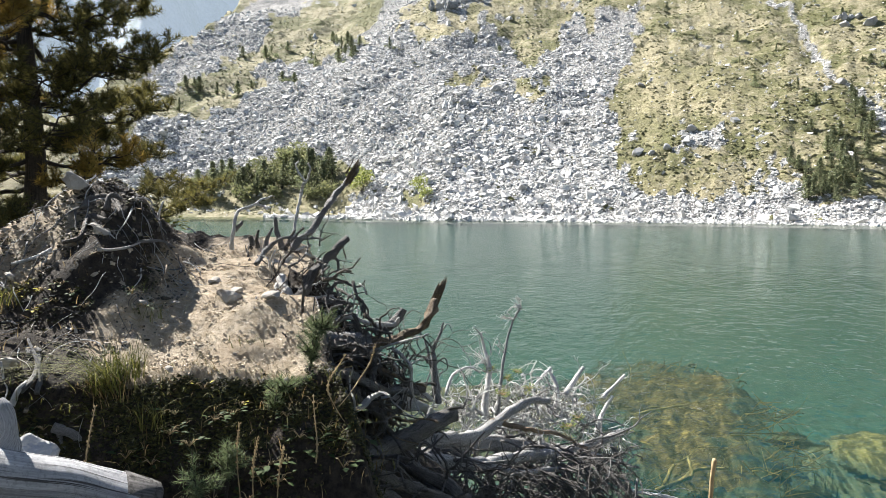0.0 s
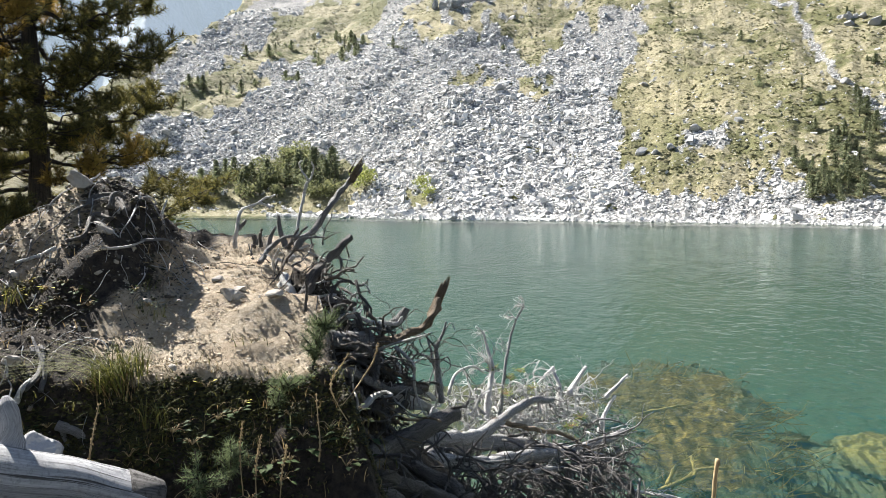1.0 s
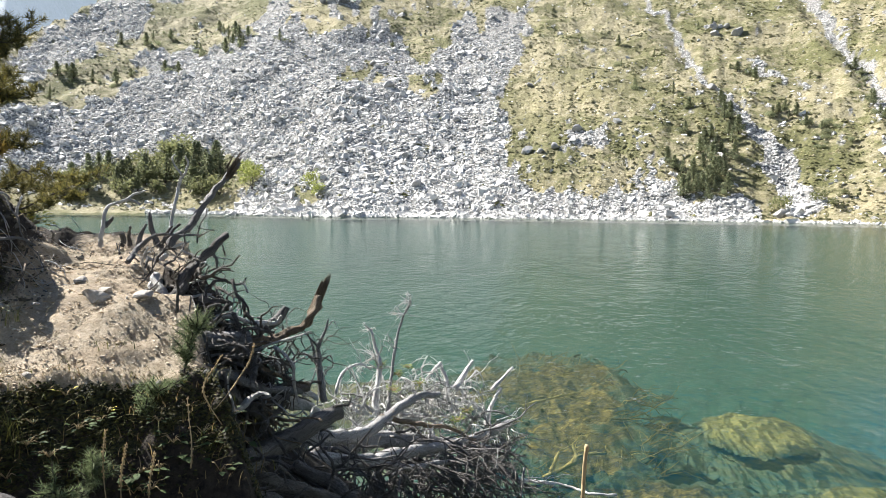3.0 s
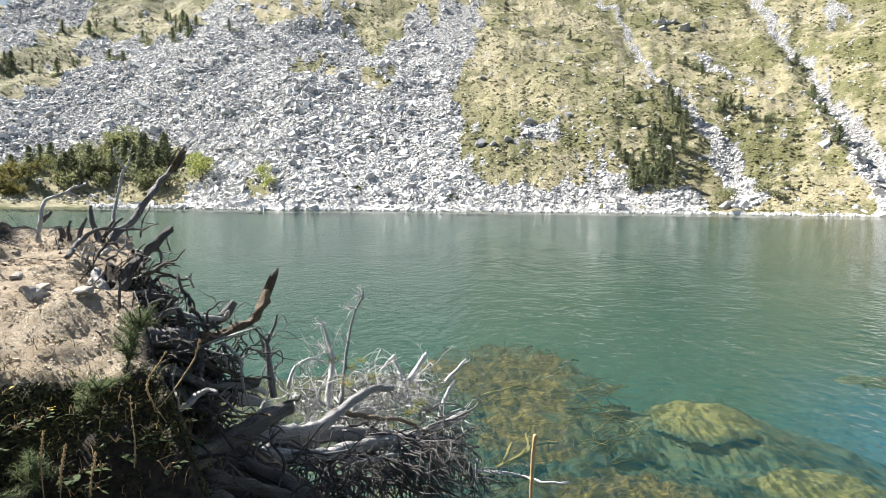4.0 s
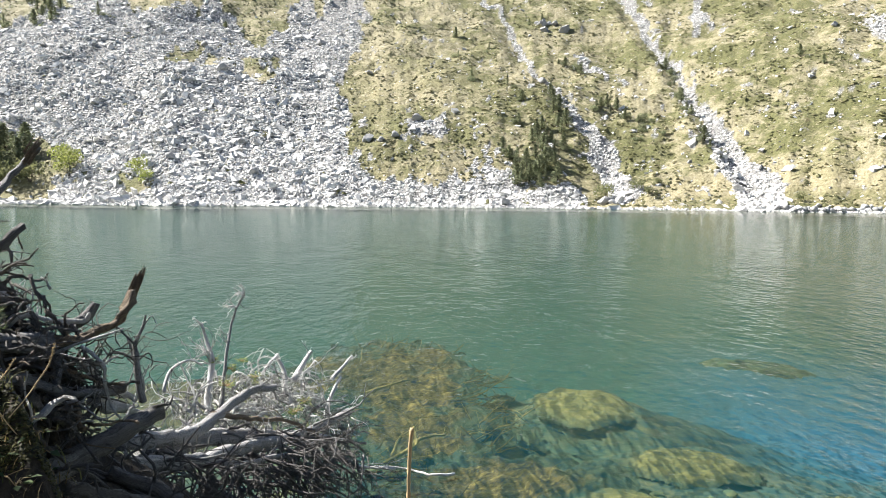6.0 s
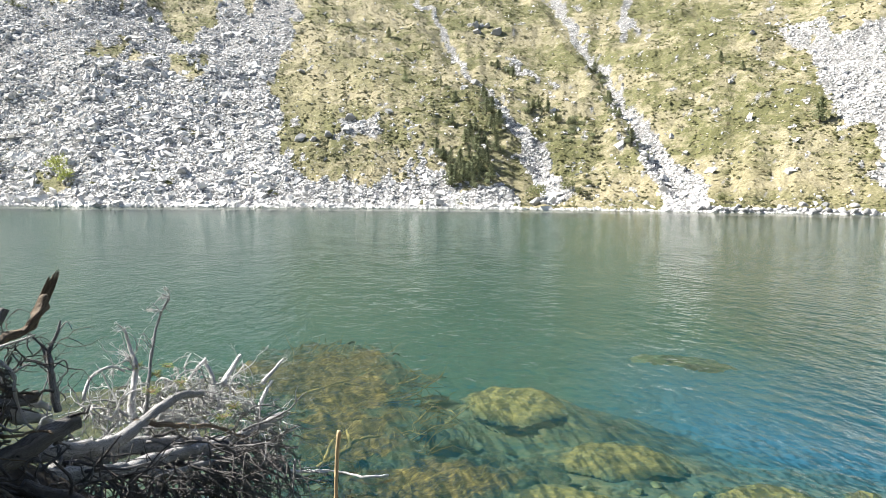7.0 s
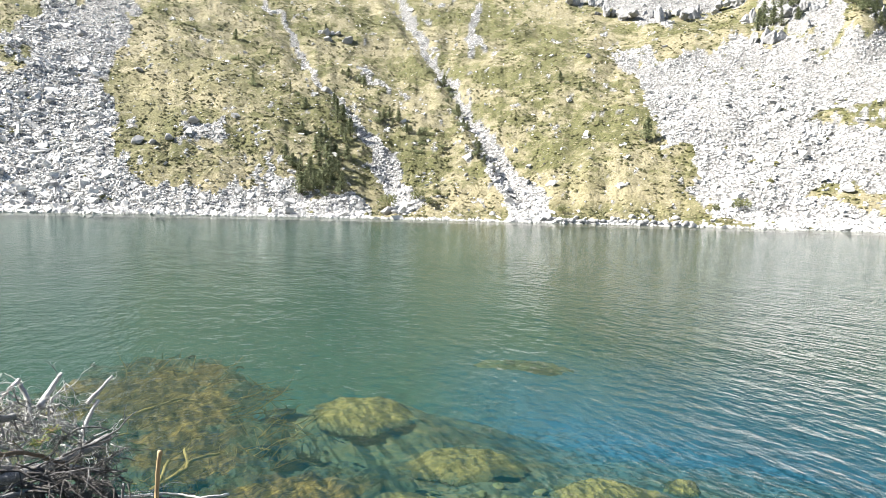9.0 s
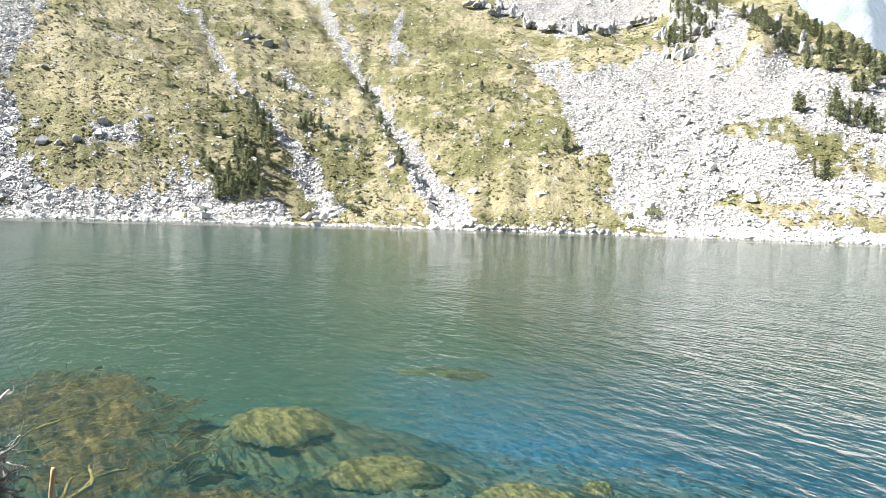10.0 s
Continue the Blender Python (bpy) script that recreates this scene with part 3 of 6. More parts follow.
tagged(lake, "clear turquoise lake water rippled by a light wind", "water", kind="structure")

# ---- scree blocks ----
CUBE = np.array([(x, y, z) for x in (-1, 1) for y in (-1, 1) for z in (-1, 1)], float) * 0.5
CUBE_F = np.array([(0, 1, 3, 2), (4, 6, 7, 5), (0, 4, 5, 1), (2, 3, 7, 6), (0, 2, 6, 4), (1, 5, 7, 3)])


def turns(q):
    q = q / np.linalg.norm(q, axis=1)[:, None]
    w, x, y, z = q.T
    return np.stack([1 - 2 * (y * y + z * z), 2 * (x * y - w * z), 2 * (x * z + w * y), 2 * (x * y + w * z), 1 - 2 * (x * x + z * z),
                     2 * (y * z - w * x), 2 * (x * z - w * y), 2 * (y * z + w * x), 1 - 2 * (x * x + y * y)], -1).reshape(-1, 3, 3)


def blocks(pos, size, az=None):
    """Angular blocks; with bearings given they lie on the mountainside's fall."""
    n = len(pos)
    shape = np.stack([rng.uniform(0.9, 1.9, n), rng.uniform(0.7, 1.2, n), rng.uniform(0.35, 0.8, n)], -1) * size[:, None]
    v = (CUBE[None] + rng.normal(0, 0.14, (n, 8, 3))) * shape[:, None, :]
    q = rng.normal(size=(n, 4)) * np.array([1.0, 0.24, 0.24, 1.0])
    v = np.einsum("nij,nkj->nki", turns(q), v)
    if az is not None:
        a, b, o = np.radians(az), radians(27), np.zeros(n)
        fall = np.stack([np.cos(a), np.sin(a) * math.cos(b), -np.sin(a) * math.sin(b), -np.sin(a), np.cos(a) * math.cos(b),
                         -np.cos(a) * math.sin(b), o, o + math.sin(b), o + math.cos(b)], -1).reshape(-1, 3, 3)
        v = np.einsum("nij,nkj->nki", fall, v)
    v = v + pos[:, None, :]
    return v.reshape(-1, 3), (np.arange(n)[:, None, None] * 8 + CUBE_F[None]).reshape(-1, 4)


def scatter(n, az0, az1, s1, low=0.0):
    az = rng.uniform(az0, az1, n)
    s = s1 * rng.uniform(0, 1, n) ** 1.15 + low
    return az, s


ra, rs = scatter(225000, -28, 80, 250, -0.8)
keep = rockiness(ra, rs)
dense = np.where(elevation(ra, rs) > 13.5, 0.5, 1.0) * np.where(ra > 50, 0.55, 1.0)
keep &= rng.uniform(size=len(ra)) < dense
ra, rs = ra[keep], rs[keep]
size = 0.36 + 0.38 * rng.pareto(2.7, len(ra))
size = np.clip(size * np.interp(ra, [10, 16, 50, 55], [0.85, 0.42, 0.42, 0.62]) * np.where(elevation(ra, rs) > 9, 0.85, 1.0), 0.28, 1.9)
pos = at_bearing(ra, rs, 0.0)
pos[:, 2] += size * 0.1
v, f = blocks(pos, size, ra)
scree = tagged(new("scree", quick_mesh("scree", v, f, SCREE)), "pale grey granite scree of broken angular blocks", "scree", kind="stuff")

# the finer rubble between the blocks
fa2, fs2 = scatter(210000, -28, 80, 235, -0.8)
keep = rockiness(fa2, fs2) & (rng.uniform(size=len(fa2)) < np.where(elevation(fa2, fs2) > 13.5, 0.3, 0.5))
fa2, fs2 = fa2[keep], fs2[keep]
size = rng.uniform(0.22, 0.62, len(fa2))
v, f = blocks(at_bearing(fa2, fs2, 0.12), size, fa2)
tagged(new("scree_rubble", quick_mesh("scree_rubble", v, f, SCREE)), "fine pale granite rubble between larger blocks", "scree", kind="stuff")

# stray stones on the turf
ta, ts = scatter(2400, -28, 80, 250, 2)
keep = ~rockiness(ta, ts)
ta, ts = ta[keep], ts[keep]
size = np.clip(0.3 + 0.28 * rng.pareto(2.5, len(ta)), 0.25, 1.7)
v, f = blocks(at_bearing(ta, ts, 0.1), size, ta)
tagged(new("turf_stones", quick_mesh("turf_stones", v, f, SCREE)), "stray grey stones lying in the turf", "stones", kind="stuff")

# large blocks that stand out of the scree and the turf: bearing, elevation, width
BOULDER_MESHES = [stone((1, 0.8, 0.72), 31 + i, 8 + i % 3, 0.05).mesh("boulder", BOULDER, False) for i in range(7)]
BOULDERS = [
    (18.9, 5.1, 4.6), (11.6, 11.3, 6.0), (0.3, 3.1, 3.6), (6.3, 1.6, 4.6), (4.0, 8.9, 5.6), (1.6, 8.1, 4.6), (0.5, 7.0, 4.2), (-1.8, 6.1, 3.6),
    (9.6, 0.8, 3.6), (15.1, 3.6, 4.6), (17.2, 3.8, 3.4), (-3.3, 10.2, 3.4), (28.7, 8.7, 4.0), (-16.3, 5.5, 4.6), (-21.1, 4.9, 5.0), (15.2, 9.1, 3.2),
    (2.7, 4.2, 3.4), (5.4, 4.1, 3.6), (7.9, -0.6, 3.6), (1.6, -0.6, 2.6), (5.1, 14.2, 4.6), (28.8, 12.9, 5.0), (30.3, 12.7, 6.5), (7.8, 7.0, 3.6)]
BOULDERS += [
    (9.5, 6.7, 3.6), (11.7, 4.1, 3.0), (9.1, 4.6, 3.2), (2.9, 10.7, 3.8), (-11.8, 9.6, 5.0), (-10.9, 2.6, 5.4), (41.8, 3.3, 3.6), (39.8, 3.0, 1.9),
    (33.5, -0.5, 4.4), (34.2, -0.6, 2.4), (67.3, 1.7, 3.4), (62.3, 7.9, 3.2), (63.0, 9.6, 3.0), (49.0, 10.7, 3.2), (51.4, -0.7, 2.4), (52.9, -0.6, 2.8),
    (54.2, -0.6, 2.6), (56.0, -0.5, 2.4), (48.5, -0.8, 2.0), (66.6, 8.1, 3.0), (74.9, 6.3, 3.0), (66.0, 5.6, 2.6), (16.0, 3.4, 3.0), (18.4, 4.5, 2.8)]


def boulder(i, az, el, w):
    s = up_slope(az, el)
    p = at_bearing(az, s)
    m = pose(p[0], p[1], p[2] + w * 0.14, 8 * math.sin(i * 2.1), 10 * math.cos(i * 1.7), i * 77) @ Matrix.Scale(w * 0.5, 4)
    ob = part("boulder", BOULDER_MESHES[i % 7], None, at=m)
    tagged(ob, "large grey granite boulder standing out of the turf" if not rockiness(np.array([az]), np.array([s]))[0]
           else "large pale granite block among the scree", "boulder", "boulders on the mountainside")


for i, row in enumerate(BOULDERS):
    boulder(i, *row)
for i in range(80):
    while True:
        az, el = random.uniform(-24, 79), random.uniform(-0.7, 13)
        if rockiness(np.array([az]), np.array([up_slope(az, el)]))[0]:
            break
    boulder(i + 60, az, el, random.uniform(1.2, 2.3) if az < 14 else random.uniform(0.9, 1.7))

for i in range(44):  # the low wall of blocks along the grassy shore
    az = 46.0 + 11.5 * i / 44 + random.uniform(-0.1, 0.1)
    s, w = random.uniform(0.0, 1.6), random.uniform(1.3, 2.6)
    p = at_bearing(az, s)
    ob = part("boulder", BOULDER_MESHES[i % 7], None, at=pose(p[0], p[1], p[2] + w * 0.2, 12 * math.sin(i), 9 * math.cos(i * 1.3), i * 53) @ Matrix.Scale(w * 0.5, 4))
    tagged(ob, "grey block in the low rock wall along the waterline", "boulder", "blocks along the waterline")


def outcrop(i, az, el, w, tall):
    """A cliff of a few upright slabs that lean on one another."""
    t = thing("rock_outcrop")
    p = at_bearing(az, up_slope(az, el))
    t.matrix_basis = pose(p[0], p[1], p[2], 0, 0, -az)
    for j in range(5):
        b = stone((w * random.uniform(0.16, 0.42), w * random.uniform(0.15, 0.32), tall * random.uniform(0.22, 0.7)), 900 + i * 7 + j, 20, 0.35)
        part("slab", b, BOULDER, t, at=pose((j - 2) * w * 0.3 + random.uniform(-1, 1), random.uniform(-0.2, 0.3) * w, tall * random.uniform(-0.05, 0.2), random.uniform(-20, 8), random.uniform(-18, 18), random.uniform(-40, 40)), smooth=False)
    tagged(t, "pale granite cliff of upright broken slabs", "cliff", "cliffs of the ridge")


for i, (az, el, w, tall) in enumerate(((46.8, 15.6, 14, 9), (48.6, 15.2, 12, 8), (50.8, 14.7, 12, 8), (53.0, 14.5, 14, 9), (55.4, 14.2, 13, 10), (57.4, 14.7, 12, 9),
                                       (59.4, 15.2, 12, 10), (62.0, 11.9, 9, 10), (64.0, 12.4, 11, 10), (65.6, 13.2, 12, 10), (67.4, 13.6, 11, 9), (69.0, 12.6, 10, 8),
                                       (70.6, 11.8, 10, 7), (0.2, 14.8, 12, 9), (2.2, 15.2, 13, 10), (3.8, 15.9, 12, 9), (28.9, 13.2, 7, 4), (61.0, 13.6, 8, 8))):
    outcrop(i, az, el, w, tall)

# ---- turf tufts and dwarf shrubs, too many to count ----


def tufts(n, az0, az1, s1, lo, hi, tall, test, mat, name, label):
    az, s = scatter(n, az0, az1, s1, 3.5)
    k = test(az, s)
    az, s = az[k], s[k]
    n = len(az)
    p = at_bearing(az, s, -0.1)
    r = rng.uniform(lo, hi, n)
    ang = rng.uniform(0, 6.28, n)[:, None] + np.arange(5)[None] * 1.2566
    ringr = r[:, None] * rng.uniform(0.55, 1.2, (n, 5))
    ring = np.stack([p[:, None, 0] + np.cos(ang) * ringr, p[:, None, 1] + np.sin(ang) * ringr, p[:, None, 2] + rng.uniform(-0.2, 0.45, (n, 5)) * r[:, None] * tall], -1)
    tip = p + np.stack([rng.normal(0, 0.3, n) * r, rng.normal(0, 0.3, n) * r, r * tall * rng.uniform(0.7, 1.3, n)], -1)
    v = np.concatenate([ring, tip[:, None]], 1).reshape(-1, 3)
    f = np.array([(i, (i + 1) % 5, 5) for i in range(5)])
    f = (np.arange(n)[:, None, None] * 6 + f[None]).reshape(-1, 3)
    tagged(new(name, quick_mesh(name, v, f, mat)), label, "turf", kind="stuff")


def patchy(az, s, lo, seed):
    return vnoise(az * 1.1, elevation(az, s) * 1.4, seed) + 0.6 * vnoise(az * 3.3, elevation(az, s) * 4, seed + 1) > lo


tufts(72000, -28, 80, 250, 0.25, 0.8, 0.7, lambda a, s: ~rockiness(a, s) & patchy(a, s, 0.02, 101), HEATH, "heath", "olive and russet dwarf heath covering the slope")
tufts(40000, -28, 80, 250, 0.25, 0.7, 0.6, lambda a, s: ~rockiness(a, s) & ~patchy(a, s, 0.05, 101), STRAW, "dry_turf", "sun-bleached straw-coloured mountain grass")
tufts(16000, -28, 80, 250, 0.4, 1.1, 0.8, lambda a, s: rockiness(a, s) & patchy(a, s, 0.36, 111), HEATH, "scree_heath", "patches of low heath between scree blocks")

# ---- trees of the mountainside ----


def conifer(seed, tall, wide, mat=FAR_NEEDLES):
    r = random.Random(seed)
    t = thing("mountain_pine")
    b = Build()
    tube(b, bend([(0, 0, -0.5), (0.05 * r.uniform(-1, 1), 0.05, tall * 0.5), (0, 0, tall * 0.97)], 3), 0.035 * tall, 0.006 * tall, 6)
    part("trunk", b, BARK, t)
    c = Build()
    levels = 15
    for i in range(levels):
        z = tall * (0.10 + 0.88 * i / levels)
        reach = wide * (1 - 0.92 * (i / levels) ** 1.1) * r.uniform(0.7, 1.2) * min(1, 0.6 + 2 * i / levels)
        for j in range(9):
            a = 6.283 * (j + r.uniform(-0.4, 0.4)) / 9 + i * 0.7
            ln = reach * r.uniform(0.45, 1.2)
            for kk in range(6):
                q = (kk + 1) / 6
                cx, cy = math.cos(a) * ln * q, math.sin(a) * ln * q
                cz = z + ln * (0.18 * q) + r.uniform(-0.05, 0.12) * tall * 0.2
                w = 0.10 * wide * r.uniform(0.6, 1.5)
                pts = []
                for s in range(4):
                    pts.append((cx + r.uniform(-1, 1) * w, cy + r.uniform(-1, 1) * w, cz + r.uniform(-0.5, 1.0) * w))
                c.add(pts, [(0, 1, 2), (0, 2, 3), (0, 3, 1)])
    part("crown", c, mat, t, smooth=False)
    return t


def broad_bush(seed, tall, wide, mat, name):
    r = random.Random(seed)
    t = thing(name)
    c = Build()
    for k in range(4):
        a = k * 1.57
        b = Build()
        end = (math.cos(a) * wide * 0.5, math.sin(a) * wide * 0.5, tall * r.uniform(0.55, 0.85))
        tube(b, bend([(0, 0, -0.3), (end[0] * 0.4, end[1] * 0.4, end[2] * 0.5), end], 3), 0.05, 0.012, 5)
        part("stem", b, BARK, t)
    lobes = [(r.uniform(-0.55, 0.55) * wide, r.uniform(-0.55, 0.55) * wide, tall * r.uniform(0.3, 0.75), r.uniform(0.35, 0.5) * wide) for _ in range(9)]
    for x, y, z, rad in lobes:
        for _ in range(60):
            d = Vector((r.gauss(0, 1), r.gauss(0, 1), r.gauss(0, 1))).normalized() * rad * r.uniform(0.65, 1.05)
            p = Vector((x, y, max(z + d.z * 0.9, 0.1))) + Vector((d.x, d.y, 0))
            w = 0.11 * wide
            c.add([tuple(p + Vector((r.uniform(-1, 1), r.uniform(-1, 1), r.uniform(-1, 1))) * w) for _ in range(3)], [(0, 1, 2)])
    part("crown", c, mat, t, smooth=False)
    return t


PLANTED = set()


def plant(proto, az, el, scale, label, category, group, sink=0.1):
    s = up_slope(az, el)
    p = at_bearing(az, s)
    m = pose(p[0], p[1], p[2] - sink, random.uniform(-4, 4), random.uniform(-4, 4), random.uniform(0, 360)) @ Matrix.Scale(scale, 4)
    if proto.name in PLANTED:
        ob = copy_thing(proto, m)
    else:
        PLANTED.add(proto.name)
        proto.matrix_basis = m
        ob = proto
    return tagged(ob, label, category, group)


PINES = [conifer(5 + i, 5.8 + i * 0.3, (2.4, 2.8, 1.7, 3.0)[i]) for i in range(4)]
BUSHES = [broad_bush(50 + i, 3.4, 2.6, FAR_LEAVES, "willow_bush") for i in range(3)]
BIRCH = broad_bush(61, 6.5, 2.5, FAR_YELLOW, "birch_tree")
ROW_TL = [(-22.8, 6.2), (-22.2, 6.6), (-20.0, 7.3), (-19.5, 8.6), (-18.9, 8.8), (-18.5, 8.6), (-17.3, 8.5), (-15.8, 8.3), (-14.8, 9.2), (-13.7, 11.1),
          (-13.3, 11.6), (-12.1, 12.0), (-10.3, 11.5), (-8.2, 11.4), (-8.0, 12.2), (-7.5, 12.6), (-6.9, 11.8), (-8.6, 13.0), (-4.2, 11.6), (-12.5, 9.3),
          (-15.4, 11.2), (-11.6, 9.1), (-10.0, 11.2), (-7.2, 11.5)]
GROVE_R = [(29.6, 7.1), (30.0, 6.3), (29.6, 6.1), (29.4, 7.6), (26.9, 5.4), (27.1, 6.9), (26.0, 7.8), (28.4, 4.5), (29.0, 4.8), (29.5, 4.4),
           (30.2, 4.9), (30.6, 5.4), (28.0, 3.9), (28.8, 3.5), (29.7, 3.4), (30.4, 4.0), (25.7, 3.2), (26.2, 2.8), (26.8, 2.5), (27.5, 2.4),
           (28.3, 2.8), (29.4, 2.7), (26.7, 1.7), (27.2, 1.4), (27.8, 1.2), (28.6, 1.8), (29.1, 1.4), (30.0, 1.2), (28.6, 0.9), (26.9, 0.8),
           (27.6, 1.9), (28.2, 1.5), (29.8, 2.3), (29.0, 2.2), (28.1, 4.9), (28.7, 5.3), (29.9, 5.3)]
SCATTERED = [(33.2, 6.8), (33.9, 6.4), (34.4, 6.6), (35.0, 5.9), (33.6, 7.0), (36.0, 5.7), (32.9, 6.6), (29.9, 10.4), (30.4, 10.2), (31.0, 10.0), (31.6, 9.5),
             (38.5, 8.8), (38.3, 9.5), (38.9, 7.9), (39.1, 7.5), (39.5, 6.9), (39.8, 6.4), (40.5, 5.1), (40.8, 4.5), (41.2, 3.9), (21.9, 12.1), (22.1, 10.5),
             (27.6, 13.3), (28.6, 13.3), (19.1, 12.4), (5.7, 12.3), (4.4, 12.6), (23.2, 8.6), (37.9, 10.1), (24.5, 11.5), (47.0, 9.0), (48.5, 8.2)]
RIDGE_R = [(61.2, 13.2), (61.9, 12.8), (62.5, 13.2), (63.3, 12.8), (62.2, 14.0), (62.8, 14.3), (61.7, 12.0), (63.7, 12.2), (61.6, 14.4), (67.2, 12.6),
           (67.9, 12.1), (68.3, 11.7), (67.3, 12.9), (66.3, 13.4), (53.6, 4.8), (72.1, 7.4), (72.8, 7.5), (73.3, 7.6), (73.8, 7.4), (74.3, 7.2), (74.8, 6.8),
           (75.2, 6.6), (72.4, 7.7), (70.3, 7.6), (70.0, 7.7), (71.5, 12.4), (72.2, 12.0), (73.3, 11.4), (74.0, 11.1), (71.4, 3.7), (72.0, 3.5), (69.7, 13.9),
           (70.4, 13.4), (71.0, 13.0), (73.2, 11.9), (76.5, 6.9), (77.2, 6.4), (62.0, 13.6), (63.0, 13.9)]
RIDGE_R += [(61.0, 12.6), (61.4, 13.6), (62.6, 12.4), (63.2, 14.4), (61.2, 15.2), (64.2, 13.4), (66.8, 12.9), (68.0, 13.2), (67.6, 11.6), (72.8, 7.0), (73.6, 7.0), (74.6, 7.4), (75.6, 7.4)]
RIDGE_R += [(69.2 + 0.42 * i, 14.3 - 0.33 * i) for i in range(16)]
RIDGE_R += [(random.uniform(60.8, 64.5), random.uniform(12.2, 15.8)) for _ in range(16)]
RIDGE_R += [(66.0 + 9.5 * k / 26 + random.uniform(-0.3, 0.3), 13.6 - 4.2 * k / 26 + random.uniform(-1.6, 0.3)) for k in range(26)]
count = 0
for row, lo, hi, label, group in (
        (ROW_TL, 0.7, 1.15, "dark green mountain pine standing at the edge of the scree", "pines along the upper scree"),
        (GROVE_R, 0.6, 1.0, "dark green mountain pine in a dense clump above the shore", "pines of the shore clump"),
        (SCATTERED, 0.35, 0.75, "small dark mountain pine on the turf slope", "small pines on the turf"),
        (RIDGE_R, 0.7, 1.25, "dark mountain pine below the rocky ridge", "pines of the ridge")):
    for az, el in (row if row is not ROW_TL else row + [(-7.7, 12.0), (-7.2, 12.3), (-8.3, 12.7), (-6.6, 12.4)]):
        big = 1.1 if row is ROW_TL and az > -9 else 1.0
        plant(PINES[count % 4], az, el, big * random.uniform(lo, hi), label, "pine tree", group, 0.2)
        count += 1
DWARF = [broad_bush(80 + i, 2.6, 2.4, FAR_NEEDLES, "dwarf_pine") for i in range(3)]
LOW = [(a + random.uniform(-0.5, 0.5), e + random.uniform(-0.3, 0.2)) for a, e in ROW_TL * 2 + GROVE_R + SCATTERED]
LOW += [(random.gauss(36.3, 0.9), random.gauss(5.3, 0.5)) for _ in range(16)] + [(random.gauss(38.6 + 0.45 * k, 0.15), 9.2 - 0.75 * k) for k in range(9)]
for i, (az, el) in enumerate(LOW):
    plant(DWARF[i % 3], az, el, random.uniform(0.3, 0.85) * (1.25 if az < 0 else 1.0), "low dark dwarf pine on the mountainside", "dwarf pine", "dwarf pines", 0.2)
GROVE_PINES = [(-17.0, 2.9), (-17.8, 1.0), (-16.0, 1.0), (-15.6, 1.2), (-15.2, 2.2), (-13.9, 1.7), (-10.6, 3.0), (-10.2, 3.2), (-9.7, 3.0), (-9.1, 2.8),
               (-8.7, 2.6), (-9.5, 2.0), (-10.0, 1.7), (-11.7, 2.2), (-12.6, 1.7), (-11.1, 1.5), (-17.6, 2.5), (-16.4, 2.4), (-14.5, 1.0), (-10.6, 1.0),
               (-18.8, 1.6), (-11.5, 3.0)]
GROVE_BUSHES = [(-17.2, 2.4), (-17.8, 2.1), (-14.3, 1.7), (-13.4, 1.7), (-12.6, 3.4), (-11.9, 3.5), (-11.3, 3.4), (-13.0, 3.0), (-13.9, 2.8), (-8.8, 0.9), (-10.9, 2.2), (-14.7, 2.2), (-15.6, 0.7), (-19.0, 1.2), (-12.4, 2.3), (-10.0, 0.8), (-13.4, 0.7), (-19.2, 0.6), (-16.0, 1.9)]
for i, (az, el) in enumerate(GROVE_PINES):
    plant(PINES[i % 4], az, el, random.uniform(1.2, 1.8), "dark mountain pine among shore bushes", "pine tree", "trees of the shore grove", 0.2)
for i, (az, el) in enumerate(GROVE_BUSHES):
    plant(BUSHES[i % 3], az, el, random.uniform(1.1, 1.8) * (1.3 if el > 3 and az > -14 else 1.0), "olive-green willow bush near the far shore", "bush", "bushes of the shore grove", 0.2)
for i, (az, el, k) in enumerate(((-6.9, 2.1, 1.7), (-6.4, 1.6, 1.1), (-1.8, 1.1, 0.85), (-1.4, 0.8, 0.6))):
    plant(BIRCH, az, el, k, "yellow-green young birch beside the scree", "birch tree", "birches", 0.1)
for az, el, k in ((33.5, 0.0, 0.8), (36.2, 0.9, 0.7), (37.0, 0.3, 0.6), (60.6, 0.3, 0.7), (37.6, 1.4, 0.5), (58.7, 0.2, 0.5), (47.5, -0.3, 0.5)):
    plant(BUSHES[int(az) % 3], az, el, k, "low olive-green bush on the grassy far shore", "bush", "shore bushes")
# ---- the near bank ----


def ease(t):
    t = np.clip(t, 0, 1)
    return t * t * (3 - 2 * t)


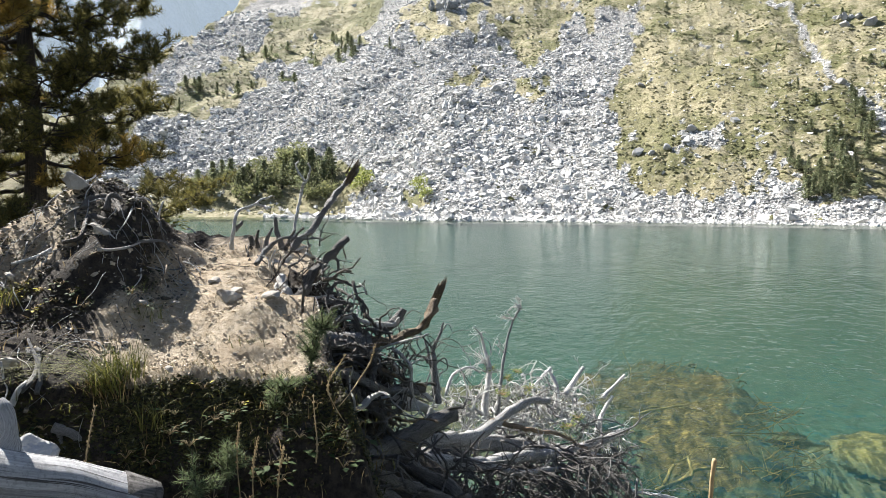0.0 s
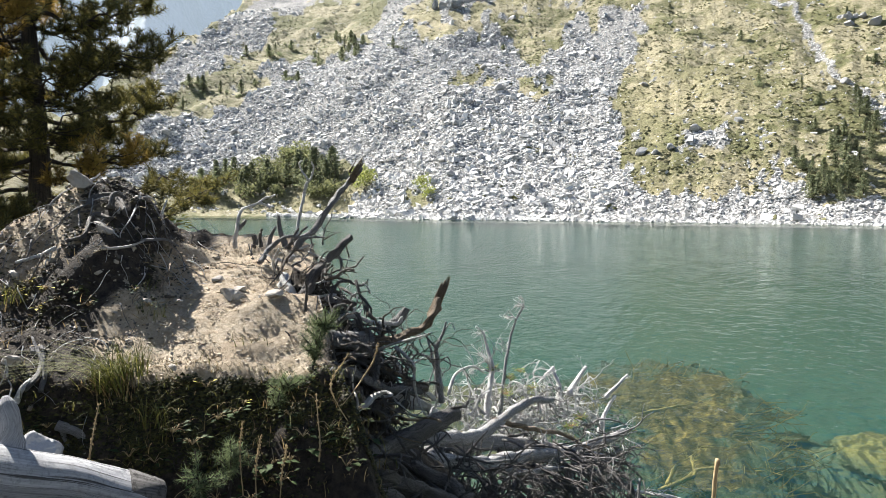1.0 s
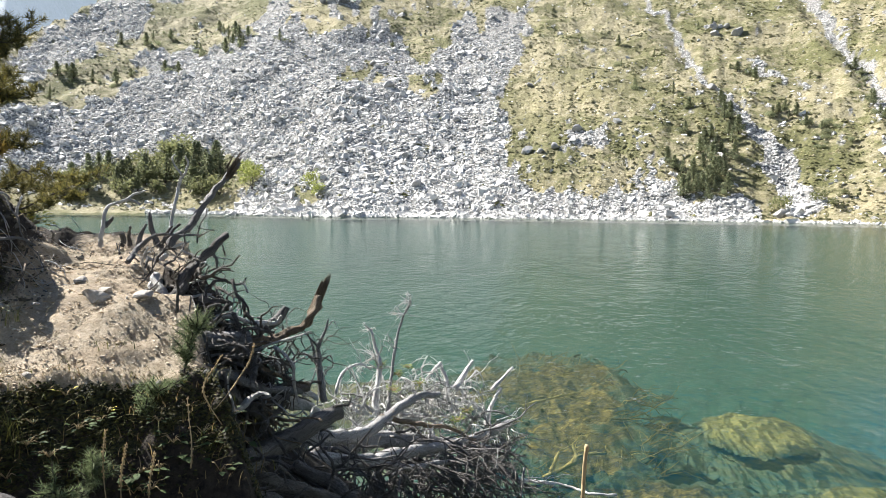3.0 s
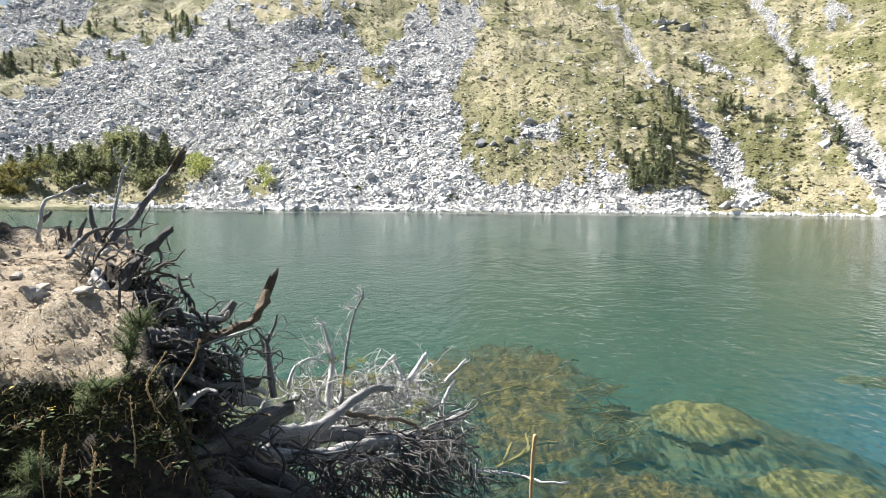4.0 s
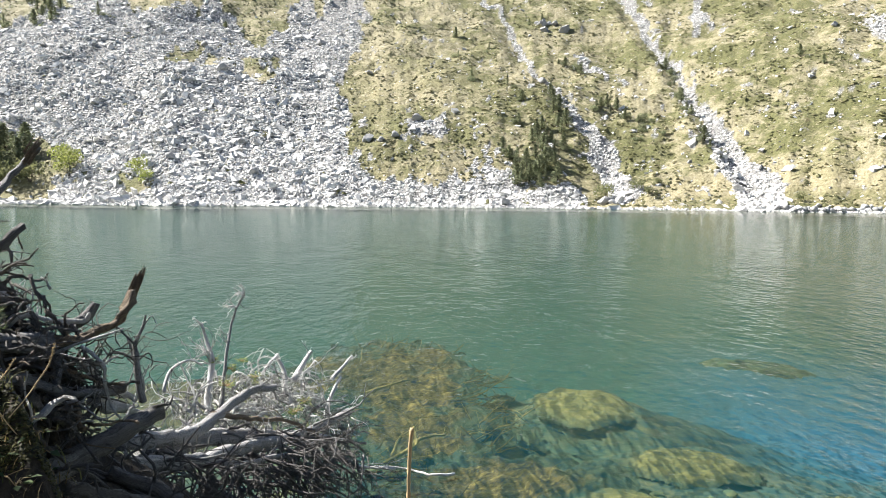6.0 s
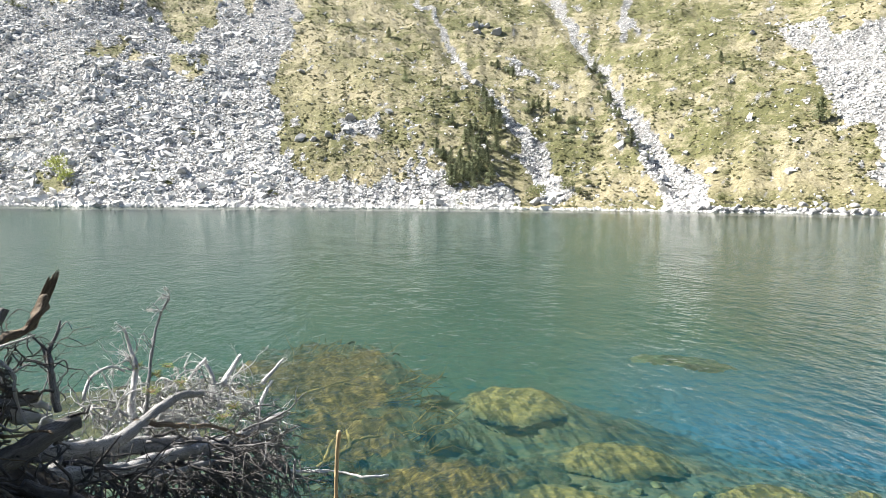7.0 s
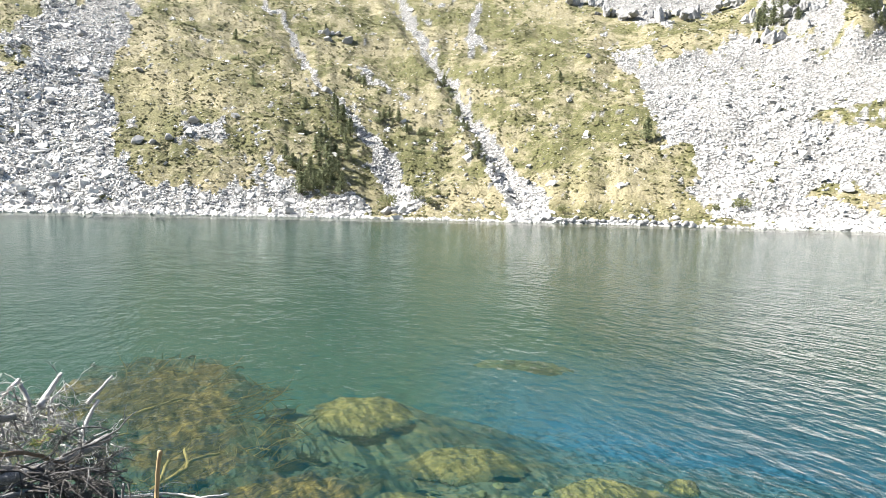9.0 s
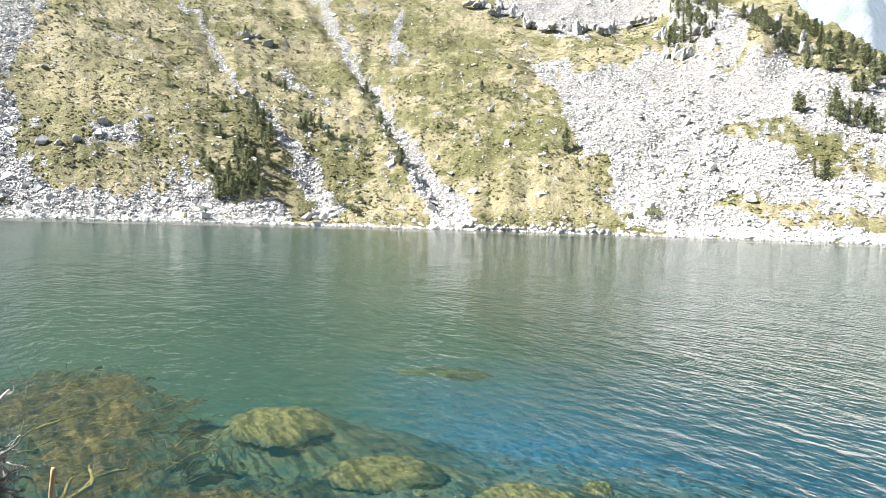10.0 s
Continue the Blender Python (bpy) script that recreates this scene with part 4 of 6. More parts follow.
def bank_height(x, y):
    d = np.where(y > 0, np.sqrt(np.clip(x, -3, 0) ** 2 * 0.75 * ease(y / 1.6) + y * y), y)
    d = d + 0.13 * fbm(x / 0.33, y / 0.33, 3, 7) * ease((d - 1.9) / 0.3) * ease((3.2 - d) / 0.4)
    z = np.interp(d, [-8, 0, 1.2, 1.7, 2.0, 2.2, 2.33, 2.63, 3.1, 4.1, 4.7, 6, 9, 12, 18], [2.3, 2.0, 2.1, 2.36, 2.50, 2.46, 2.62, 2.98, 3.2, 3.36, 3.15, 2.1, 0.2, -0.9, -1.6])
    z = z + 0.26 * ease((-1.08 - x) / 0.36) * ease((y - 2.6) / 0.45) * ease((3.8 - y) / 0.45)
    z = z + 0.12 * np.exp(-((x + 1.6) / 0.32) ** 2 - ((y - 3.35) / 0.4) ** 2) + 0.03 * np.exp(-((x + 0.95) / 0.3) ** 2 - ((y - 4.1) / 0.4) ** 2)
    z = z - 0.30 * ease((-x - 1.5) / 1.0) * ease((y - 2.0) / 1.0)
    inland = ease((-x / np.maximum(y, 1.0) - 0.40) / 0.14) * ease((y - 4) / 1.5)
    z = z + inland * (np.maximum(2.35 - 0.03 * (y - 6), z) - z)
    edge = np.interp(y, [-8, -1, 0.8, 1.6, 2.3, 2.7, 3.2, 4.1, 5, 8], [3.2, 2.6, 1.5, 0.45, -0.22, -0.42, -0.58, -0.76, -1.2, -3.0])
    out = np.maximum(x - edge, 0) * (1 - inland)
    drop = np.interp(out, [0, 0.10, 0.3, 0.9, 1.6, 2.6, 4.0, 8], [0, 0.35, 0.95, 1.4, 2.1, 3.4, 4.2, 5.0])
    z = np.maximum(z - drop, -1.4)
    return z + (0.05 + 0.07 * ease((-x - 1.05) / 0.3) * ease((y - 2.5) / 0.3)) * fbm(x / 0.25, y / 0.25, 3, 5) + 0.10 * fbm(x / 0.8, y / 0.8, 2, 6) * ease((np.abs(x) + np.abs(y)) / 2)


def on_bank(x, y, lift=0.0):
    return Vector((x, y, float(bank_height(np.float64(x), np.float64(y))) + lift))


XS = np.concatenate([np.arange(-40, -12, 3.0), np.arange(-12, -3, 0.25), np.arange(-3, 0.9, 0.028), np.arange(0.9, 5.1, 0.15)])
YS = np.concatenate([np.arange(-40, -8, 4.0), np.arange(-8, 1.5, 0.25), np.arange(1.5, 4.9, 0.028), np.arange(4.9, 20, 0.25)])
gx, gy = np.meshgrid(XS, YS)
gz = bank_height(gx, gy)
rough = ease((gx + 3) / 0.3) * ease((gy - 1.5) / 0.3) * ease((5 - gy) / 0.3)
gz = gz + rough * (0.014 * fbm(gx / 0.11, gy / 0.11, 3, 16) + 0.018 * fbm(gx / 0.05, gy / 0.05, 3, 19))
n1 = len(XS)
ii = (np.arange(len(YS) - 1)[:, None] * n1 + np.arange(n1 - 1)[None, :]).ravel()
ground = new("ground", quick_mesh("ground", np.stack([gx, gy, gz], -1).reshape(-1, 3), np.stack([ii, ii + 1, ii + n1 + 1, ii + n1], -1), SOIL, True))


def sandy(x, y):
    a = 1 - ((x + 0.80) / 0.46) ** 2 - ((y - 3.45) / 0.95) ** 2
    c = 0.25 - ((x + 1.75) / 0.5) ** 2 - ((y - 3.0) / 0.5) ** 2
    b = 1 - ((x + 0.88) / 0.42) ** 2 - ((y - 2.68) / 0.30) ** 2
    d = np.sqrt(0.75 * np.clip(x, -3, 0) ** 2 + y * y)
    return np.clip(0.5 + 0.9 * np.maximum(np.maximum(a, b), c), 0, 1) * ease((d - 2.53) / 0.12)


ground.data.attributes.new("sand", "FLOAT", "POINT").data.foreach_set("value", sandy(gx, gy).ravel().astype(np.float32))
near = ease((gx + 4) / 1.2) * ease((gy - 0.6) / 1.0) * ease((6.5 - gy) / 1.5)
ground.data.attributes.new("turf", "FLOAT", "POINT").data.foreach_set("value", (1 - near).ravel().astype(np.float32))
tagged(ground, "bank of pale sandy soil and dark humus above the lake", "ground", kind="structure")

# gravel and crumbs on the bare soil
n = 60000
px, py = rng.uniform(-2.2, -0.2, n), rng.uniform(2.2, 4.4, n)
k = (sandy(px, py) + rng.normal(0, 0.15, n) > 0.55)
px, py = px[k], py[k]
size = np.clip(0.0015 + 0.0020 * rng.pareto(2.4, len(px)), 0.0015, 0.0075)
v, f = blocks(np.stack([px, py, bank_height(px, py)], -1), size)
GRAVEL = rock_material("pale_gravel", (0.30, 0.24, 0.165), (0.66, 0.57, 0.45), 20, "island", 0.1)
tagged(new("gravel", quick_mesh("gravel", v, f, GRAVEL)), "pale gravel and crumbs on the bare soil", "gravel", kind="stuff")

# stones of the bank: place, size, tint
STONES = [((-1.613, 3.18, 3.70), 0.085), ((-0.891, 2.977, 3.229), 0.055), ((-0.777, 3.669, 3.272), 0.055), ((-0.711, 2.984, 3.226), 0.045), ((-1.41, 2.959, 3.496), 0.035), ((-1.703, 2.825, 3.32), 0.03), ((-1.16, 2.775, 3.228), 0.02),
          ((-1.075, 2.871, 3.216), 0.015), ((-0.946, 2.464, 3.034), 0.02), ((-0.878, 3.056, 3.241), 0.03), ((-1, 3.138, 3.273), 0.035)]
STONES += [((-1.478, 2.4, 3.063), 0.05), ((-1.441, 3.0, 3.513), 0.03)]
for i, (p, s) in enumerate(STONES):
    shape = (s * 0.85, s * 0.8, s * 0.7) if i == 0 else (s * 1.25, s, s * 0.65)
    ob = part("stone", stone(shape, 300 + i, 16, 0.18), NEAR_STONE, at=pose(*p, 20 * math.sin(i), 15 * math.cos(i * 2), i * 61), smooth=False)
    tagged(ob, "angular grey granite stone resting on the mound" if i else "pale granite stone on top of the root mound", "stone", "stones on the bank")


def limb(parent, name, points, r0, r1, mat, sides=9, wobble=0.01, knots=0.2, steps=6, seed=0, power=1.0, flat=1.0):
    b = Build()
    tube(b, bend(points, steps, wobble, seed), r0, r1, sides, knots, seed * 0.37, flat, power)
    return part(name, b, mat, parent)


def spray(b, start, way, length, r, depth, rnd, droop=0.0, curl=0.5, kids=3, sides=4):
    """A dead twig that forks into finer ones."""
    way = way.normalized()
    pts, p, d = [start], start.copy(), way.copy()
    n = 5
    for i in range(n):
        d = (d + Vector((rnd.gauss(0, 1), rnd.gauss(0, 1), rnd.gauss(0, 1) - droop)) * curl * 0.35).normalized()
        p = p + d * (length / n)
        pts.append(p.copy())
    tube(b, pts, r, r * 0.45, sides, 0.1, rnd.random() * 50)
    if depth > 0:
        for _ in range(kids):
            i = rnd.randint(1, n)
            dd = (pts[i] - pts[i - 1]).normalized()
            side = Vector((rnd.gauss(0, 1), rnd.gauss(0, 1), rnd.gauss(0, 1))).normalized()
            spray(b, pts[i], dd * 0.7 + side * 0.8, length * rnd.uniform(0.35, 0.65), r * 0.55, depth - 1, rnd, droop, curl, kids, sides)


# ---- the upturned root plate at the edge of the bank ----
rnd = random.Random(11)
plate = tagged(thing("upturned_root_plate"), "upturned root plate of a dead tree with grey broken roots", "tree stump")
ROOTS = [
    ([(-0.837, 3.809, 3.314), (-0.759, 3.876, 3.422), (-0.663, 3.945, 3.565), (-0.57, 4.01, 3.7), (-0.492, 4.07, 3.82)], 0.018, 0.014, GREYWOOD),
    ([(-0.837, 3.911, 3.343), (-0.817, 3.967, 3.496), (-0.802, 4.021, 3.652), (-0.78, 4.025, 3.74)], 0.010, 0.007, WHITEWOOD),
    ([(-0.78, 4.025, 3.74), (-0.804, 4.041, 3.795), (-0.815, 4.04, 3.83), (-0.80, 4.042, 3.852)], 0.006, 0.004, WHITEWOOD),
    ([(-0.78, 4.025, 3.74), (-0.755, 4.03, 3.785), (-0.742, 4.032, 3.815), (-0.752, 4.034, 3.85)], 0.006, 0.004, WHITEWOOD),
    ([(-1.037, 3.552, 3.393), (-1.033, 3.553, 3.491), (-1.012, 3.58, 3.575), (-0.951, 3.627, 3.618), (-0.876, 3.698, 3.659)], 0.011, 0.004, WHITEWOOD),
    ([(-0.956, 3.626, 3.618), (-0.919, 3.636, 3.609), (-0.887, 3.644, 3.59)], 0.008, 0.004, WHITEWOOD),
    ([(-1.031, 3.553, 3.483), (-1.007, 3.56, 3.511), (-0.997, 3.563, 3.528)], 0.012, 0.007, GREYWOOD),
    ([(-0.86, 3.289, 3.331), (-0.827, 3.401, 3.398), (-0.75, 3.419, 3.451), (-0.66, 3.437, 3.453), (-0.581, 3.451, 3.442)], 0.011, 0.004, GREYWOOD),
    ([(-0.653, 3.133, 3.171), (-0.594, 3.195, 3.277), (-0.528, 3.257, 3.361), (-0.48, 3.265, 3.407), (-0.446, 3.32, 3.451)], 0.025, 0.014, STUBWOOD),
    ([(-0.493, 3.263, 3.374), (-0.478, 3.265, 3.335), (-0.493, 3.263, 3.278)], 0.008, 0.003, GREYWOOD),
    ([(-0.748, 3.317, 3.277), (-0.709, 3.223, 3.209), (-0.672, 3.129, 3.121), (-0.633, 3.035, 3.039)], 0.026, 0.03, WHITEWOOD),
    ([(-0.688, 3.125, 3.196), (-0.617, 3.14, 3.145), (-0.557, 3.151, 3.118), (-0.509, 3.159, 3.087)], 0.014, 0.010, WHITEWOOD),
    ([(-0.657, 2.927, 3.152), (-0.646, 2.93, 3.081), (-0.624, 2.934, 3.022)], 0.03, 0.022, ROOTWOOD),
    ([(-0.608, 3.447, 3.279), (-0.561, 3.404, 3.215), (-0.535, 3.358, 3.154)], 0.010, 0.006, GREYWOOD),
    ([(-0.344, 3.031, 3.033), (-0.228, 3.092, 3.025), (-0.12, 3.148, 3.058), (-0.065, 3.149, 3.121), (-0.039, 3.2, 3.182)], 0.012, 0.021, BROWNWOOD),
    ([(-0.3, 3.286, 3.015), (-0.243, 3.291, 3.072), (-0.183, 3.295, 3.127)], 0.022, 0.016, GREYWOOD),
    ([(-0.481, 2.911, 3.034), (-0.408, 2.972, 3.044), (-0.308, 3.034, 3.03)], 0.042, 0.036, GREYWOOD),
    ([(-0.338, 2.981, 3.021), (-0.224, 3.042, 3.02), (-0.167, 3.095, 3.042)], 0.016, 0.012, BROWNWOOD),
    ([(-0.488, 2.757, 3.002), (-0.366, 2.826, 2.931), (-0.24, 2.94, 2.845), (-0.105, 3.098, 2.78)], 0.02, 0.012, GREYWOOD),
    ([(-0.25, 3.391, 2.866), (-0.147, 3.497, 2.703), (-0.052, 3.7, 2.606)], 0.018, 0.014, WHITEWOOD),
    ([(-0.261, 3.189, 2.802), (-0.164, 3.296, 2.754), (-0.094, 3.399, 2.75)], 0.022, 0.02, ROOTWOOD),
        ([(-0.23, 3.492, 2.661), (-0.122, 3.598, 2.595), (-0.038, 3.8, 2.496)], 0.03, 0.02, WHITEWOOD),
    ([(-0.36, 2.777, 2.886), (-0.3, 2.834, 2.803), (-0.217, 2.942, 2.714)], 0.024, 0.014, ROOTWOOD),
    ([(-0.44, 2.664, 2.979), (-0.389, 2.672, 2.913), (-0.347, 2.678, 2.825)], 0.018, 0.01, GREYWOOD),
]
for i, (pts, r0, r1, mat) in enumerate(ROOTS):
    limb(plate, "root", pts, r0, r1, mat, 11, 0.018, 0.5, 9, i + 1)
for pts, r0, r1 in (([(-0.9, 3.64, 3.366), (-0.888, 3.643, 3.432), (-0.866, 3.649, 3.498)], 0.014, 0.006), ([(-0.859, 3.804, 3.356), (-0.873, 3.801, 3.455), (-0.883, 3.799, 3.548)], 0.018, 0.008),
                    ([(-0.842, 3.808, 3.365), (-0.816, 3.814, 3.425), (-0.781, 3.821, 3.476)], 0.012, 0.005), ([(-0.927, 3.582, 3.392), (-0.935, 3.58, 3.435), (-0.921, 3.583, 3.483)], 0.012, 0.006),
                    ([(-0.954, 3.523, 3.401), (-0.943, 3.526, 3.429), (-0.946, 3.525, 3.457)], 0.014, 0.010), ([(-0.828, 3.811, 3.335), (-0.764, 3.824, 3.379), (-0.7, 3.837, 3.403)], 0.010, 0.004),
                    ([(-0.867, 3.597, 3.329), (-0.808, 3.611, 3.311), (-0.767, 3.62, 3.348)], 0.016, 0.010)):
    limb(plate, "root", pts, r0, r1, rnd.choice((WHITEWOOD, GREYWOOD, ROOTWOOD)), 8, 0.012, 0.3, 5, rnd.random() * 99)
CURLED = [
    ([(-0.017, 3.6, 2.609), (-0.038, 3.6, 2.747), (-0.042, 3.6, 2.832), (-0.047, 3.6, 2.889), (-0.008, 3.6, 2.97), (0.003, 3.6, 3.023)], 0.019, 0.005, SILVERWOOD),
    ([(-0.043, 3.6, 2.815), (-0.097, 3.6, 2.843), (-0.143, 3.6, 2.853), (-0.189, 3.6, 2.815), (-0.232, 3.6, 2.792)], 0.008, 0.003, SILVERWOOD),
    ([(-0.047, 3.58, 2.893), (-0.087, 3.58, 2.937), (-0.119, 3.58, 2.974), (-0.13, 3.58, 2.924), (-0.109, 3.58, 2.876)], 0.006, 0.002, GREYWOOD),
    ([(-0.009, 3.62, 2.961), (0.027, 3.62, 3.011), (0.049, 3.62, 2.976)], 0.004, 0.002, WHITEWOOD),
    ([(-0.038, 3.62, 2.799), (0.012, 3.62, 2.835), (0.026, 3.62, 2.783), (-0.008, 3.62, 2.755)], 0.005, 0.002, GREYWOOD),
    ([(-0.158, 3.58, 2.849), (-0.189, 3.58, 2.895), (-0.216, 3.58, 2.879), (-0.209, 3.58, 2.834)], 0.004, 0.002, WHITEWOOD),
    ([(-0.029, 3.58, 2.709), (-0.07, 3.58, 2.716), (-0.112, 3.58, 2.656), (-0.152, 3.58, 2.615)], 0.007, 0.003, STUBWOOD),
]
for i, (pts, r0, r1, mat) in enumerate(CURLED):
    limb(plate, "branch", pts, r0, r1, mat, 8, 0.006, 0.3, 7, 140 + i)
HEARTS = [(-0.645, 3.287, 3.202), (-0.557, 3.151, 3.093), (-0.477, 3.114, 3.012), (-0.427, 3.02, 2.921), (-0.355, 3.13, 2.922), (-0.515, 2.905, 2.97), (-0.402, 2.922, 2.825), (-0.321, 3.033, 2.796), (-0.425, 2.768, 2.777), (-0.333, 2.931, 2.681)]
for i in range(110):
    o = Vector(HEARTS[i % 10]) + Vector((rnd.gauss(0, 0.06), rnd.gauss(0, 0.06), rnd.gauss(0, 0.07)))
    d = Vector((rnd.gauss(0.45, 0.7), rnd.gauss(-0.25, 0.6), rnd.gauss(-0.05, 0.7))).normalized()
    ln = rnd.uniform(0.10, 0.34)
    side = Vector((rnd.gauss(0, 1), rnd.gauss(0, 1), rnd.gauss(0, 1))) * ln * 0.14
    r = 0.004 + 0.012 * rnd.random() ** 2
    limb(plate, "root", [o, o + d * ln * 0.4 + side, o + d * ln * 0.75 - side * 0.5, o + d * ln], r, r * rnd.uniform(0.2, 0.6), (WHITEWOOD, BROWNWOOD, STUBWOOD, GREYWOOD, ROOTWOOD, STUBWOOD)[i % 6], 7, 0.022, 0.5, 7, i)
# splintered ends of the two broken roots
for base, tip, mat in (((-0.059, 3.199, 3.123), (0.001, 3.2, 3.266), BROWNWOOD), ((-0.542, 4.014, 3.732), (-0.482, 4.072, 3.839), BROWNWOOD)):
    b = Build()
    for _ in range(34):
        a, c = Vector(base), Vector(tip)
        off = Vector((rnd.gauss(0, 0.007), rnd.gauss(0, 0.007), rnd.gauss(0, 0.010)))
        tube(b, [a.lerp(c, rnd.uniform(0, 0.5)) + off, a.lerp(c, rnd.uniform(0.6, 0.9)) + off * 1.1, a.lerp(c, rnd.uniform(0.85, 1.2)) + off * 1.2], 0.0075, 0.001, 5, 0.3, rnd.random() * 9)
    tagged(part("splintered_end", b, mat, plate, "splintered reddish-brown broken end"), kind="stuff")
# rough core of soil and wood between the roots
core = Build()
core_pts = [(-0.62, 3.292, 3.201), (-0.569, 3.149, 3.093), (-0.477, 3.114, 3.025), (-0.439, 3.018, 2.921), (-0.355, 3.13, 2.947), (-0.515, 2.905, 2.97), (-0.402, 2.922, 2.825), (-0.326, 3.083, 2.808), (-0.733, 3.524, 3.229), (-0.425, 2.768, 2.777), (-0.31, 2.934, 2.68), (-0.481, 2.708, 2.838)]
for i, p in enumerate(core_pts):
    v = ICO_V * (0.15 if i < 8 else 0.13)
    v = v * (1 + 0.5 * np.array([noise.noise(Vector(q * 14 + i)) for q in v]))[:, None] + np.array(p) - np.array((0.05, -0.06, 0.07))
    core.add(v, ICO_F)
tagged(part("root_soil", core, SOIL, plate, "dark soil held between the roots"), kind="stuff")
# fine rootlets
small = {"m": Build(), "w": Build(), "d": Build()}
for i in range(420):
    p = Vector(core_pts[i % 9]) + Vector((rnd.gauss(0, 0.09), rnd.gauss(0, 0.08), rnd.gauss(0, 0.10)))
    d = Vector((rnd.uniform(-0.2, 1.2), rnd.gauss(-0.2, 0.5), rnd.gauss(0.0, 0.7)))
    spray(small["mwdmmd"[i % 6]], p, d, rnd.uniform(0.05, 0.2), rnd.uniform(0.003, 0.010), 1, rnd, 0.25, 0.8, 2)
for i in range(20):
    p = Vector((-0.108, 3.598, 2.822)).lerp(Vector((-0.217, 3.293, 2.94)), rnd.random()) + Vector((rnd.gauss(0, 0.05), rnd.gauss(0, 0.05), rnd.gauss(0, 0.05)))
    spray(small["md"[i % 2]], p, Vector((rnd.uniform(-0.6, 1.2), rnd.gauss(0, 0.5), rnd.uniform(-0.2, 1.1))), rnd.uniform(0.12, 0.3), 0.0035, 1, rnd, 0.0, 1.0, 3)
for key, mat, words in (("m", ROOTWOOD, "tangled thin brown rootlets"), ("w", WHITEWOOD, "tangled thin bleached rootlets"), ("d", STUBWOOD, "tangled thin dark rootlets")):
    tagged(part("root_mat", small[key], mat, plate, words), kind="stuff")

# ---- roots that cover the mound ----
tangle = tagged(thing("root_mound"), "mound of bleached tangled roots over dark humus", "tree roots")
rl = {"a": Build(), "b": Build(), "c": Build()}
for i in range(260):
    x, y = rnd.gauss(-1.55, 0.36), rnd.gauss(3.05, 0.36)
    if x > -1.08 or y < 2.3:
        continue
    a = math.atan2(y - 3.5, x + 1.3) + rnd.gauss(0, 1.0)
    ln = 0.05 + 0.30 * rnd.random() ** 1.8
    pts, lift = [], rnd.uniform(0.0, 0.035)
    for j in range(4):
        pts.append(on_bank(x + math.cos(a) * ln * j / 3 + rnd.gauss(0, 0.007), y + math.sin(a) * ln * j / 3 + rnd.gauss(0, 0.007), lift * (1 - j / 3) + rnd.uniform(-0.004, 0.012)))
    r = 0.0015 + 0.0045 * rnd.random() ** 2
    if i % 9 == 0:
        limb(tangle, "root", pts, r * 1.3, r * 0.3, (GREYWOOD, GREYWOOD, ROOTWOOD)[i % 3], 7, 0.034, 0.5, 8, i, 1.0, 0.7)
    else:
        tube(rl["aabac"[i % 5]], bend(pts, 8, 0.034, i), r, r * 0.25, 6, 0.5, i * 0.3, 0.7)
for key, mat in (("a", WHITEWOOD), ("b", GREYWOOD), ("c", ROOTWOOD)):
    tagged(part("root_mat", rl[key], mat, tangle), kind="stuff")
n = 4200
px, py = rng.normal(-1.6, 0.4, n), rng.normal(2.95, 0.42, n)
k = (px < -1.08) & (py > 2.1) & (px > -2.6)
px, py = px[k], py[k]
v, f = blocks(np.stack([px, py, bank_height(px, py) + 0.002], -1), np.clip(0.004 + 0.004 * rng.pareto(2.4, len(px)), 0.004, 0.018))
PEAT = Mat("peat", 0.95)
PEAT.color(PEAT.mix(PEAT.ramp(PEAT.island(), [(0.0, 0.0), (0.55, 0.3), (1.0, 1.0)]), (0.018, 0.013, 0.009), (0.36, 0.32, 0.26)))
PEAT.bump(PEAT.noise(60, 5, 0.8), 0.8, 0.01)
tagged(new("peat_clods", quick_mesh("peat_clods", v, f, PEAT.m)), "dark clods of peat and bark between the roots", "soil", kind="stuff")
EXTRA = [([(-1.378, 2.849, 3.421), (-1.302, 2.907, 3.429), (-1.25, 2.974, 3.449)], 0.007, 0.004, WHITEWOOD),
         ([(-1.351, 3.444, 3.512), (-1.355, 3.443, 3.566), (-1.338, 3.45, 3.62)], 0.008, 0.004, WHITEWOOD), ([(-1.26, 2.97, 3.449), (-1.223, 3.115, 3.454), (-1.176, 3.153, 3.416)], 0.007, 0.004, GREYWOOD),
         ([(-1.413, 3.026, 3.541), (-1.497, 3.052, 3.552), (-1.486, 2.933, 3.473), (-1.545, 2.912, 3.451)], 0.014, 0.008, ROOTWOOD), ([(-1.533, 3.079, 3.583), (-1.529, 3.148, 3.632), (-1.458, 3.182, 3.638), (-1.371, 3.067, 3.564)], 0.02, 0.012, ROOTWOOD),
         ([(-1.151, 2.986, 3.354), (-1.141, 2.898, 3.293), (-1.138, 2.83, 3.255)], 0.005, 0.003, BROWNWOOD), ([(-1.585, 2.901, 3.428), (-1.647, 2.887, 3.394), (-1.724, 2.862, 3.362)], 0.012, 0.006, WHITEWOOD),
         ([(-1.663, 3.193, 3.667), (-1.712, 3.167, 3.631), (-1.731, 3.042, 3.544)], 0.008, 0.004, GREYWOOD), ([(-1.58, 3.179, 3.699), (-1.55, 3.194, 3.717), (-1.535, 3.201, 3.733)], 0.005, 0.003, WHITEWOOD)]
